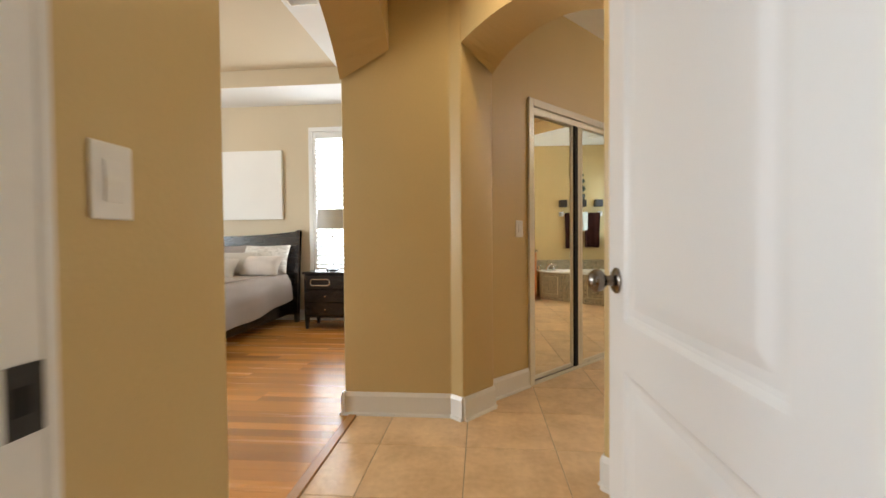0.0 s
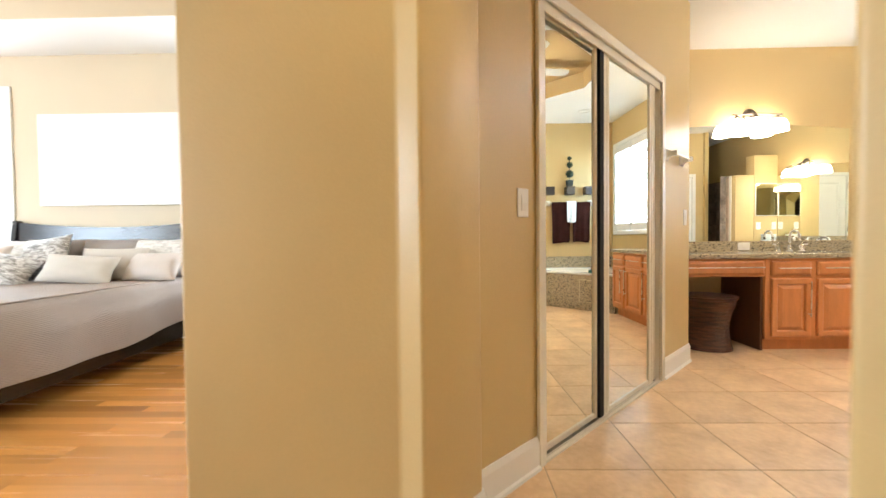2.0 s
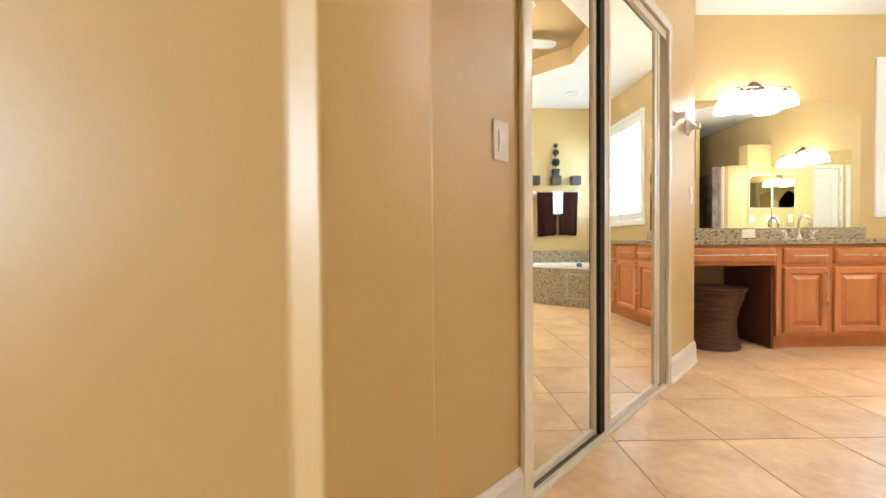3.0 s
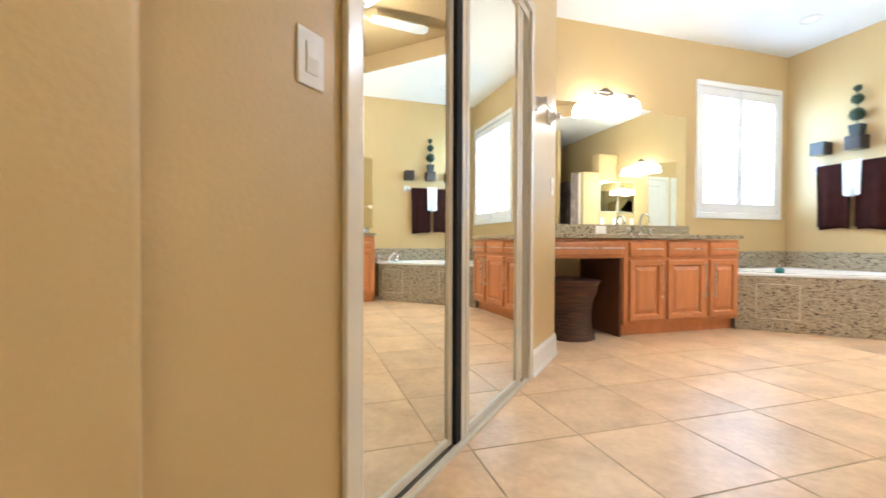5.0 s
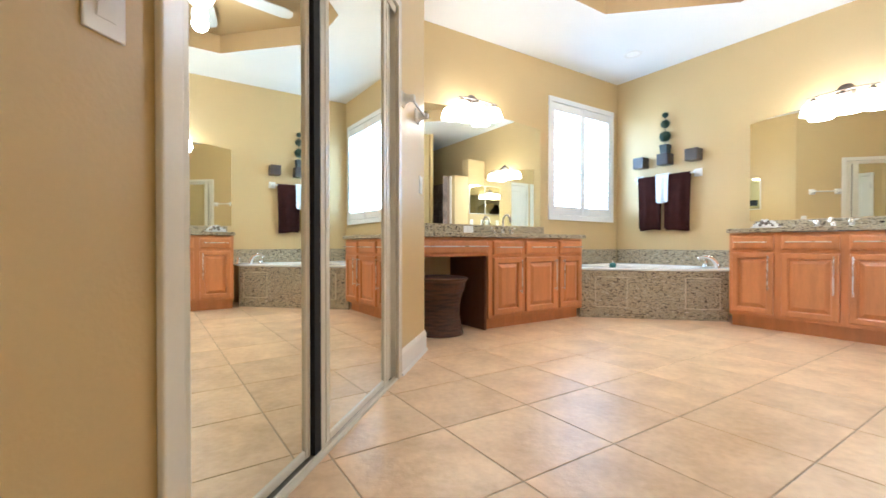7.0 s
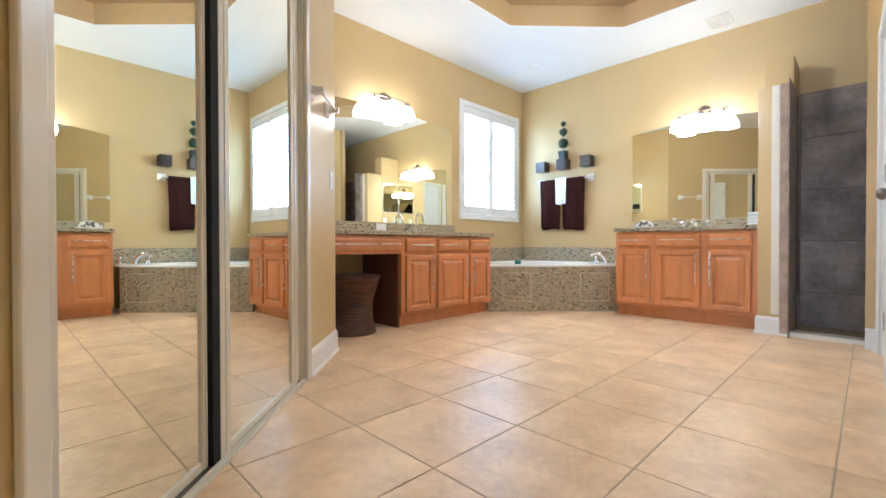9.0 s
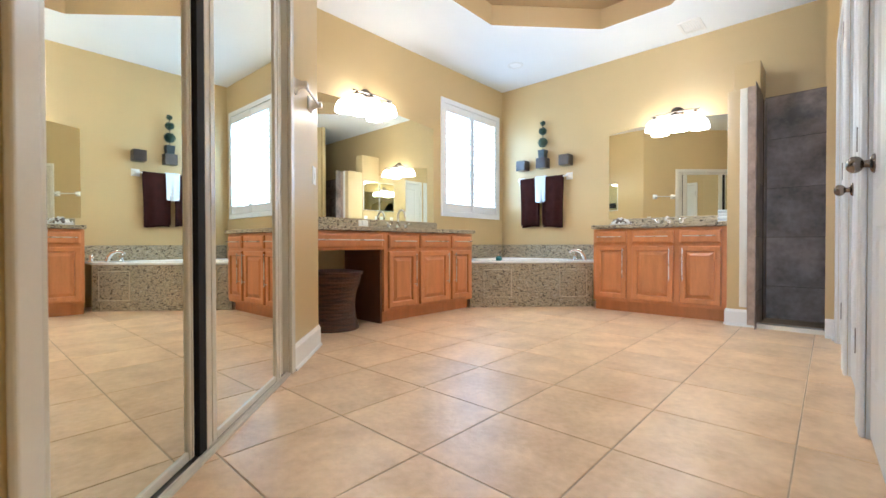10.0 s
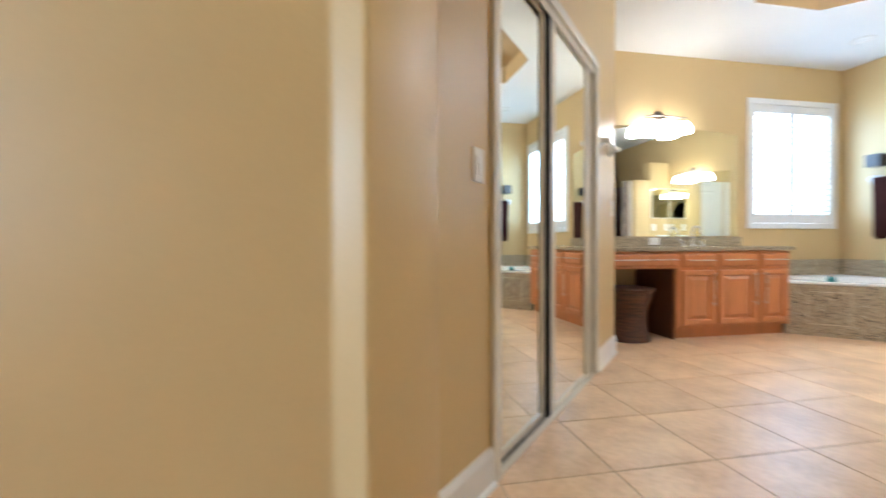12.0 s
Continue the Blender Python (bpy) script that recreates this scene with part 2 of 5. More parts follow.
# walls of the bath
bm = B()
box(bm, 1.85, YW, -0.05, 4.17, YW + 0.15, CEIL + 0.6)
box(bm, 5.24, YW, -0.05, XR + 0.15, YW + 0.15, CEIL + 0.6)
box(bm, 4.17, YW, -0.05, 5.24, YW + 0.15, 1.09)
box(bm, 4.17, YW, 2.39, 5.24, YW + 0.15, CEIL + 0.6)
structure("wall_north", bm, M_WALL, "tan painted bathroom wall with the shuttered window", "wall")
bm = B()
box(bm, XR, 0.15, -0.05, XR + 0.15, YW, CEIL + 0.6)
structure("wall_east", bm, M_WALL, "tan painted bathroom wall behind the tub", "wall")

# diagonal wall with the closet opening
CO = pose(0.463, 3.027, 0, 0, 0, 46)   # closet frame: x along the wall, y into it
CL, CW, CH = -0.018, 1.572, 2.095
bm = B()
inv = CO.inverted()
a = inv @ Vector((*P3, 0))
b = inv @ Vector((*WEND, 0))
box(bm, a.x, 0, -0.05, CL + 0.05, 0.12, CEIL + 0.6)
box(bm, CW - 0.05, 0, -0.05, b.x, 0.12, CEIL + 0.6)
box(bm, CL + 0.05, 0, CH - 0.05, CW - 0.05, 0.12, CEIL + 0.6)
bmesh.ops.transform(bm, matrix=CO, verts=bm.verts)
prism(bm, [(WEND[0], WEND[1]), (WEND[0], YW), (1.85, YW), (1.85, WEND[1] + 0.02)], -0.05, CEIL + 0.6)
structure("wall_closet", bm, M_WALL, "tan diagonal wall round the mirrored closet", "wall")

# pillar between the two arches
bm = B()
prism(bm, [(BEDX1, 2.455), P0, P1, P2, P3, (0.05, 2.80), (BEDX1, 2.80)], -0.05, CEIL + 0.6)
soften(bm, 0.012, 3, 20)
structure("wall_pillar", bm, M_WALL, "tan painted pillar between two arched openings", "wall", True)
bm = B()
box(bm, BEDX1, 2.80, -0.05, BEDX1 + 0.12, BEDY, 3.4)
box(bm, BEDX0 - 0.15, BEDY, -0.05, -5.22, BEDY + 0.15, 3.4)
box(bm, -4.50, BEDY, -0.05, -2.14, BEDY + 0.15, 3.4)
box(bm, -1.40, BEDY, -0.05, BEDX1 + 0.12, BEDY + 0.15, 3.4)
for x0, x1 in ((-5.22, -4.50), (-2.14, -1.40)):
    box(bm, x0, BEDY, -0.05, x1, BEDY + 0.15, 0.62)
    box(bm, x0, BEDY, 2.55, x1, BEDY + 0.15, 3.4)
structure("wall_bedroom", bm, M_BEDWALL, "beige painted bedroom wall with two tall windows", "wall")
bm = B()
# the opening in the side wall is unseen, cut for the added daylight
box(bm, BEDX0 - 0.15, 0.2, -0.05, BEDX0, 0.7, 3.4)
box(bm, BEDX0 - 0.15, 3.1, -0.05, BEDX0, BEDY, 3.4)
box(bm, BEDX0 - 0.15, 0.7, -0.05, BEDX0, 3.1, 0.5)
box(bm, BEDX0 - 0.15, 0.7, 2.5, BEDX0, 3.1, 3.4)
box(bm, BEDX0, 0.2, -0.05, BEDX1, 0.306, 3.4)
structure("wall_bedroom_far", bm, M_BEDWALL, "beige painted bedroom walls out of the way", "wall")


def arch_outline(s0, s1, spring, rise, top, n=24):
    """Outline, in (s, z), of the wall above an arched opening."""
    mid, half = (s0 + s1) / 2, (s1 - s0) / 2
    r = (half * half + rise * rise) / (2 * rise)
    pts = []
    for k in range(n + 1):
        q = -half + 2 * half * k / n
        pts.append((mid + q, spring + rise - r + math.sqrt(r * r - q * q)))
    return pts + [(s1, top), (s0, top)]


# wall with the arch to the bedroom, along y
bm = B()
loft(bm, [(BEDX1, s, z) for s, z in arch_outline(0.82, 2.44, 2.05, 0.43, CEIL + 0.6)], [(-0.43, s, z) for s, z in arch_outline(0.82, 2.44, 2.22, 0.29, CEIL + 0.6)])
box(bm, BEDX1, 0.306, -0.05, -0.46, 0.82, CEIL + 0.6)
structure("wall_hall_arch", bm, M_WALL, "tan hall wall with an arched opening to the bedroom", "wall")
# wall with the arch to the bath, on the diagonal
bm = B()
u = Vector((J1[0] - P1[0], J1[1] - P1[1], 0))
span = u.length
u.normalize()
t_ = Vector((0.187, 0.19, 0))
loft(bm, [Vector((*P1, 0)) + u * s + Vector((0, 0, z)) for s, z in arch_outline(0, span, 2.225, 0.07, CEIL + 0.6)], [Vector((*P1, 0)) + t_ + u * s + Vector((0, 0, z)) for s, z in arch_outline(0, span, 2.105, 0.155, CEIL + 0.6)])
structure("wall_bath_arch", bm, M_WALL, "tan arched header over the way into the bath", "wall")
bm = B()
prism(bm, [J0, (0.70, 1.5), (0.95, 1.5), (1.60, 1.70), (1.60, 1.885), J3, J2, J1][::-1], -0.05, CEIL + 0.6)
soften(bm, 0.012, 3, 20)
structure("wall_arch_jamb", bm, M_WALL, "tan rounded wall corner beside the arch", "wall", True)
bm = B()
box(bm, 0.70, 0.306, -0.05, 0.85, 1.52, CEIL + 0.6)
structure("wall_hall_east", bm, M_WALL, "tan hall wall behind the open door", "wall")
# south wall of the bath with two doors
SOUTH = Matrix.Translation((0.86, 1.862, 0)) @ pose(0, 0, 0, 0, 0, 1.6) @ Matrix.Translation((-0.86, -YS, 0))
DOORS = ((1.76, 2.55), (2.69, 3.48), (3.63, 4.42))
bm = B()
xs = [1.40, DOORS[0][0], DOORS[0][1], DOORS[1][0], DOORS[1][1], DOORS[2][0], DOORS[2][1], 4.60]
for x0, x1 in zip(xs[::2], xs[1::2]):
    box(bm, x0, YS - 0.12, -0.05, x1, YS, CEIL + 0.6)
for x0, x1 in DOORS:
    box(bm, x0, YS - 0.12, 2.05, x1, YS, CEIL + 0.6)
structure("wall_south", bm, M_WALL, "tan bathroom wall with two white doors", "wall").matrix_basis = SOUTH
bm = B()
box(bm, 4.60, 1.80, -0.05, 4.66, 2.03, CEIL + 0.6)
box(bm, 4.10, 0.15, -0.05, 4.25, 1.80, CEIL + 0.6)
box(bm, 4.25, 0.15, -0.05, XR, 0.30, CEIL + 0.6)
structure("wall_shower_end", bm, M_WALL, "tan wall end beside the shower entry", "wall")
# stepped half wall beside the shower
bm = B()
box(bm, 4.72, 2.46, -0.05, 5.02, 2.655, 1.98)
box(bm, 5.02, 2.46, -0.05, XR, 2.655, 2.30)
soften(bm, 0.008, 2)
structure("wall_shower_stub", bm, M_WALL, "stepped half wall beside the shower, pale tan", "wall", True)
# entry doorway and the room behind it
bm = B()
box(bm, -1.6, 0.19, -0.05, -0.34, 0.306, CEIL + 0.6)
box(bm, 0.475, 0.19, -0.05, 1.6, 0.306, CEIL + 0.6)
box(bm, -0.34, 0.19, 2.07, 0.475, 0.306, CEIL + 0.6)
# unseen window opening in the left wall, cut for the added entry daylight
box(bm, -1.7, -2.6, -0.05, -1.6, -1.45, CEIL + 0.6)
box(bm, -1.7, -0.25, -0.05, -1.6, 0.306, CEIL + 0.6)
box(bm, -1.7, -1.45, -0.05, -1.6, -0.25, 0.80)
box(bm, -1.7, -1.45, 2.30, -1.6, -0.25, CEIL + 0.6)
box(bm, 1.6, -2.6, -0.05, 1.7, 0.306, CEIL + 0.6)
box(bm, -1.7, -2.7, -0.05, 1.7, -2.6, CEIL + 0.6)
structure("wall_entry", bm, M_WALL, "tan walls round the entry doorway", "wall")

# ceilings
TRAY = [(3.80, 4.456), (4.61, 3.70), (4.61, 3.07), (3.85, 2.37), (3.15, 2.37), (2.35, 3.10), (2.35, 3.72), (3.15, 4.456)]
bm = B()
outer = [(-0.2, 5.58), (5.55, 5.58), (5.55, 1.1), (-0.2, 1.1)]
ring = [(4.2, 5.58), (5.55, 4.2), (5.55, 2.6), (4.2, 1.1), (2.6, 1.1), (-0.2, 2.6), (-0.2, 4.2), (2.6, 5.58)]
for k in range(8):
    j = (k + 1) % 8
    q = [TRAY[k], ring[k], ring[j], TRAY[j]]
    prism(bm, q, CEIL, CEIL + 0.05)
for tri in ([ring[0], (5.55, 5.58), ring[1]], [ring[2], (5.55, 1.1), ring[3]], [ring[4], (-0.2, 1.1), ring[5]], [ring[6], (-0.2, 5.58), ring[7]]):
    prism(bm, tri, CEIL, CEIL + 0.05)
prism(bm, [(4.2, 1.1), (4.2, 0.1), (5.55, 0.1), (5.55, 1.1)][::-1], CEIL, CEIL + 0.05)
structure("ceiling", bm, M_CEIL, "white bathroom ceiling round a raised octagonal tray", "ceiling")
bm = B()
for k in range(8):
    j = (k + 1) % 8
    a, b = Vector((*TRAY[k], 0)), Vector((*TRAY[j], 0))
    c = Vector((3.48, 3.41, 0))
    ea, eb = (a - c).normalized() * 0.06, (b - c).normalized() * 0.06
    ia, ib = (a - c).normalized() * 0.005, (b - c).normalized() * 0.005
    prism(bm, [(a - ia).xy, (b - ib).xy, (b + eb).xy, (a + ea).xy], CEIL + 0.003, CEIL + 0.34)
prism(bm, TRAY, CEIL + 0.20, CEIL + 0.40)
structure("ceiling_tray", bm, M_TRAY, "brown painted octagonal ceiling tray", "ceiling")
bm = B()
box(bm, -0.74, 0.19, HALLCEIL, 0.86, 2.60, HALLCEIL + 0.06)
box(bm, -1.7, -2.7, HALLCEIL, 1.7, 0.19, HALLCEIL + 0.06)
structure("ceiling_hall", bm, M_CEIL, "white hall ceiling", "ceiling")
bm = B()
box(bm, BEDX0, 4.775, BEDC, BEDX1, BEDY, BEDC + 0.05)
box(bm, BEDX0, 0.2, BEDC, BEDX1, 0.95, BEDC + 0.05)
box(bm, BEDX0, 0.95, BEDC, BEDX0 + 0.7, 4.775, BEDC + 0.05)
box(bm, -1.40, 0.95, BEDC, BEDX1, 4.775, BEDC + 0.05)
structure("ceiling_bedroom", bm, M_CEIL, "white bedroom ceiling border", "ceiling")
bm = B()
x0, x1, y0, y1 = BEDX0 + 0.7, -1.40, 0.95, 4.775
z0, z1 = BEDC + 0.003, BEDC + 0.20
box(bm, x0 - 0.05, y1 - 0.004, z0, x1 + 0.05, y1 + 0.05, z1)
box(bm, x0 - 0.05, y0 - 0.05, z0, x1 + 0.05, y0 + 0.004, z1)
box(bm, x0 - 0.05, y0 + 0.004, z0, x0 + 0.004, y1 - 0.004, z1)
box(bm, x1 - 0.004, y0 + 0.004, z0, x1 + 0.05, y1 - 0.004, z1)
box(bm, x0 - 0.05, y0 - 0.05, z1, x1 + 0.05, y1 + 0.05, z1 + 0.05)
structure("ceiling_bedroom_tray", bm, M_BEDWALL, "beige raised tray in the bedroom ceiling", "ceiling")

# floors
bm = B()
box(bm, -0.655, 0.2, -0.06, 0.9, 2.7, -0.004)
prism(bm, [(-0.2, 2.4), (0.9, 1.5), (5.5, 1.2), (5.5, 5.5), (1.9, 5.5), (1.9, 4.9)], -0.06, -0.0025)
FLOOR = structure("floor", bm, M_GROUT, "beige ceramic tile floor with tan grout", "floor")
bm = B()
box(bm, BEDX0, 0.2, -0.06, -0.70, BEDY, -0.004)
BEDFLOOR = structure("floor_bedroom", bm, M_PLANK, "reddish brown hardwood plank floor", "floor")
bm = B()
box(bm, -1.7, -2.7, -0.06, 1.7, 0.2, 0.0)
structure("floor_entry", bm, M_PLANK, "hardwood floor before the doorway", "floor")
bm = B()
box(bm, -0.705, 0.82, -0.02, -0.655, 2.46, 0.008)
soften(bm, 0.004, 2)
structure("threshold", bm, M_THRESH, "light oak threshold strip between wood and tile", "trim")


# baseboards
def baseboard(name, runs, h=0.14, t=0.016):
    bm = B()
    for (ax, ay), (bx, by) in runs:
        a, b = Vector((ax, ay, 0)), Vector((bx, by, 0))
        d = (b - a).normalized()
        nrm = Vector((d.y, -d.x, 0))
        prof = [(-0.003, 0.0), (t, 0.0), (t, h - 0.022), (t * 0.55, h - 0.006), (t * 0.4, h), (-0.003, h)]
        slab(bm, [a + nrm * p + Vector((0, 0, z)) for p, z in prof], a, b)
        shoe = [(t, 0.0), (t + 0.012, 0.0), (t + 0.009, 0.012), (t, 0.018)]
        slab(bm, [a + nrm * p + Vector((0, 0, z)) for p, z in shoe], a, b)
    return structure(name, bm, M_TRIM, "white painted baseboard", "baseboard")


def along(m, x0, x1):
    a, b = m @ Vector((x0, 0, 0)), m @ Vector((x1, 0, 0))
    return ((a.x, a.y), (b.x, b.y))


baseboard("baseboard", [((BEDX1, 2.80), (BEDX1, 2.43)), ((BEDX1 - 0.014, 2.455), (P0[0], P0[1])), (P0, P1), (P1, P2), (P2, P3), along(CO, (inv @ Vector((*P3, 0))).x, CL), along(CO, CW, (inv @ Vector((*WEND, 0))).x), (WEND, (WEND[0], YW))])
baseboard("baseboard", [((4.60, YS), (4.49, YS))]).matrix_basis = SOUTH
baseboard("baseboard", [((4.60, 2.03), (4.60, YS)), ((4.72, 2.655), (4.72, 2.46)), ((4.78, 2.655), (4.72, 2.655)), (J2, J1), (J1, J0), (J0, (0.70, 0.31)), (J3, J2)])
baseboard("baseboard", [((-0.46, 0.31), (-0.46, 0.82)), ((-0.46, 0.82), (BEDX1, 0.82))])
baseboard("baseboard", [((BEDX0, BEDY), (BEDX1, BEDY))])
# unseen slab above all rooms, added to keep sunlight out
bm = B()
box(bm, -7.2, -3.2, 3.46, 6.2, 6.2, 3.56)
structure("roof", bm, M_CEIL, "plain unseen slab over the house, blocking the sun", "roof")


# ---- kinds of things ----
def ring_face(bm, rects, y_of):
    """Nested rectangles (x0, z0, x1, z1) joined into one moulded front; y_of gives the depth of each."""
    loops = []
    for (x0, z0, x1, z1), y in zip(rects, y_of):
        loops.append([bm.verts.new(p) for p in ((x0, y, z0), (x1, y, z0), (x1, y, z1), (x0, y, z1))])
    for a, b in zip(loops, loops[1:]):
        for k in range(4):
            bm.faces.new((a[k], a[(k + 1) % 4], b[(k + 1) % 4], b[k]))
    bm.faces.new(loops[-1])
    return loops


def inset(r, d):
    return (r[0] + d, r[1] + d, r[2] - d, r[3] - d)


def panel_front(x0, z0, x1, z1, t=0.024, rail=0.052, flat=False):
    """A cabinet front, proud of y = 0 towards -y, with a raised panel."""
    bm = B()
    r = (x0, z0, x1, z1)
    if flat:
        seq = [(0, 0.0), (0, -t + 0.010), (0.006, -t + 0.004), (0.010, -t + 0.0035), (0.016, -t)]
    else:
        seq = [(0, 0.0), (0, -t + 0.007), (0.003, -t + 0.002), (0.010, -t), (rail - 0.010, -t), (rail - 0.006, -t + 0.003), (rail - 0.003, -t + 0.006), (rail, -t + 0.017), (rail + 0.005, -t + 0.017), (rail + 0.032, -t + 0.004), (rail + 0.035, -t + 0.0015)]
    loops = ring_face(bm, [inset(r, d) for d, _ in seq], [y for _, y in seq])
    bm.faces.new(loops[0][::-1])
    return bm


def bar_handle(parent, a, b, out=0.034, r=0.005):
    """A straight bar pull between a and b (in the plane of the front)."""
    a, b = Vector(a), Vector(b)
    d = (b - a).normalized()
    o = Vector((0, -out, 0))
    bm = B()
    tube(bm, [a + o - d * 0.02, b + o + d * 0.02], r, 10)
    tube(bm, [a, a + o], r * 0.85, 8)
    tube(bm, [b, b + o], r * 0.85, 8)
    return part("handle", bm, M_NICKEL, parent, "brushed nickel bar pull", smooth=True)


def vanity(m, width, depth, top, toe, units, knee, label):
    v = thing("vanity_cabinet", m, label, "vanity")
    left = knee[1] if knee else 0.0
    bm = B()
    box(bm, left, 0.0, toe, width, 0.02, top)
    box(bm, left, 0.02, toe, left + 0.018, depth, top)
    box(bm, width - 0.018, 0.02, toe, width, depth, top)
    box(bm, left + 0.018, 0.02, toe, width - 0.018, depth, toe + 0.018)
    soften(bm, 0.002, 1)
    part("body", bm, M_CAB, v)
    bm = B()
    box(bm, left + 0.0, 0.065, 0.0, width, 0.083, toe)
    box(bm, left + 0.0, 0.083, 0.0, left + 0.018, depth, toe)
    part("toe_kick", bm, M_CAB, v)
    dz, gap = top - 0.145, (0.014 if knee else 0.009)
    for x0, x1, side in units:
        d = part("drawer", panel_front(x0 + gap, dz, x1 - gap, top - 0.024, flat=True), M_CAB, v)
        w = x1 - x0
        bar_handle(d, (x0 + w * 0.18, -0.02, (dz + top) / 2 - 0.008), (x1 - w * 0.18, -0.02, (dz + top) / 2 - 0.008))
        q = part("door", panel_front(x0 + gap, toe + 0.03, x1 - gap, dz - 0.028), M_CAB, v)
        hx = x1 - gap - 0.028 if side > 0 else x0 + gap + 0.028
        bar_handle(q, (hx, -0.02, dz - 0.33), (hx, -0.02, dz - 0.07))
    if knee:
        x0, x1 = knee
        bm = B()
        box(bm, x0, 0.0, dz - 0.01, x1 - 0.001, 0.02, top)
        part("apron", bm, M_CAB, v)
        d = part("drawer", panel_front(x0 + 0.03, dz + 0.01, x1 - 0.02, top - 0.02, flat=True), M_CAB, v)
        bar_handle(d, (x0 + 0.07, -0.02, (dz + top) / 2), (x1 - 0.06, -0.02, (dz + top) / 2))
        # darker copy of the maple puts the knee space's shade into this panel
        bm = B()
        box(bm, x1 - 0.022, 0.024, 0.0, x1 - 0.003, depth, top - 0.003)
        part("side_panel", bm, M_CABSHADE, v, "cabinet side with the knee space's shade in its colour")
    return v


def worktop(m, width, depth, z, splash, label, sink_x):
    w = thing("worktop", m, label, "worktop")
    bm = B()
    cx, cy, rx, ry, n = sink_x, depth * 0.47, 0.21, 0.16, 40
    outer, inner, low = [], [], []
    for k in range(n):
        a = 2 * math.pi * k / n
        c, s = math.cos(a), math.sin(a)
        tx = ((width - cx) if c > 0 else cx) / abs(c) if abs(c) > 1e-6 else 1e9
        ty = ((depth - 0.006 - cy) if s > 0 else (cy + 0.03)) / abs(s) if abs(s) > 1e-6 else 1e9
        t = min(tx, ty)
        outer.append((cx + c * t, cy + s * t))
        inner.append((cx + rx * c, cy + ry * s))
    corner = [(0, -0.03), (width, -0.03), (width, depth - 0.006), (0, depth - 0.006)]
    for q in corner:
        k = min(range(n), key=lambda i: (outer[i][0] - q[0]) ** 2 + (outer[i][1] - q[1]) ** 2)
        outer[k] = q
    rows = []
    for pts, zz in ((outer, z - 0.036), (outer, z - 0.004), ([(x + (0.003 if x < 0.01 else -0.003 if x > width - 0.01 else 0), y + (0.004 if y < 0 else 0)) for x, y in outer], z), (inner, z), (inner, z - 0.036)):
        rows.append([bm.verts.new((x, y, zz)) for x, y in pts])
    for a, b in zip(rows, rows[1:]):
        for k in range(n):
            j = (k + 1) % n
            bm.faces.new((a[k], a[j], b[j], b[k]))
    for k in range(n):
        j = (k + 1) % n
        bm.faces.new((rows[0][j], rows[0][k], rows[4][k], rows[4][j]))
    part("slab", bm, M_GRANITE, w)
    bm = B()
    box(bm, 0.0, depth - 0.022, z + 0.001, width, depth - 0.002, z + splash)
    soften(bm, 0.003, 2)
    part("backsplash", bm, M_GRANITE, w)
    bm = B()
    prof = [(1.0, -0.036), (0.97, -0.07), (0.85, -0.13), (0.55, -0.165), (0.12, -0.175), (0.0, -0.175)]
    vs = lathe(bm, prof, 32)
    bmesh.ops.transform(bm, matrix=Matrix.LocRotScale((cx, cy, z), None, (rx + 0.004, ry + 0.004, 1)), verts=vs)
    part("basin", bm, M_CERAMIC, w, "white ceramic undermount basin", smooth=True)
    return w


def widespread_faucet(m, label, stem=0.10, arc=0.06):
    f = thing("faucet", m, label, "faucet", "vanity faucets")
    bm = B()
    pts = [(0, 0, 0.0), (0, 0, stem)]
    for k in range(13):
        a = math.pi * k / 12
        pts.append((0, -0.055 + 0.055 * math.cos(a), stem + 0.04 * min(1, stem / 0.1) + arc * math.sin(a)))
    pts.append((0, -0.11, stem + 0.015))
    tube(bm, pts, [0.013, 0.012] + [0.0105] * 13 + [0.0115], 12)
    part("spout", bm, M_NICKEL, f, smooth=True)
    bm = B()
    lathe(bm, [(0.0, 0), (0.026, 0), (0.026, 0.008), (0.016, 0.02), (0.014, 0.045), (0.0, 0.045)], 20)
    part("spout_base", bm, M_NICKEL, f, smooth=True)
    for dx in (-0.115, 0.115):
        bm = B()
        lathe(bm, [(0.0, 0), (0.025, 0), (0.025, 0.006), (0.017, 0.018), (0.02, 0.04), (0.022, 0.055), (0.012, 0.075), (0.0, 0.08)], 20)
        tube(bm, [(0, 0, 0.06), (0.05 * (1 if dx > 0 else -1), -0.01, 0.072)], [0.008, 0.005], 8)
        part("tap_handle", bm, M_NICKEL, f, smooth=True, at=pose(dx, 0, 0))
    return f


def wall_mirror(m, w, h, rise, label):
    """A frameless mirror with a gently arched top; x along the wall, front towards -y."""
    bm = B()
    n = 20
    top = [(w * k / n, h + rise * (1 - (2 * k / n - 1) ** 2)) for k in range(n, -1, -1)]
    pts = [(0, 0), (w, 0)] + top
    slab(bm, [(x, -0.006, z) for x, z in pts], (0, -0.006, 0), (0, -0.001, 0))
    ob = tagged(link("wall_mirror", bm, M_MIRROR), label, "mirror")
    ob.matrix_basis = m
    return ob


M_SHADE = glowing("lit_frosted_glass", (1.0, 0.925, 0.80), 15.0)


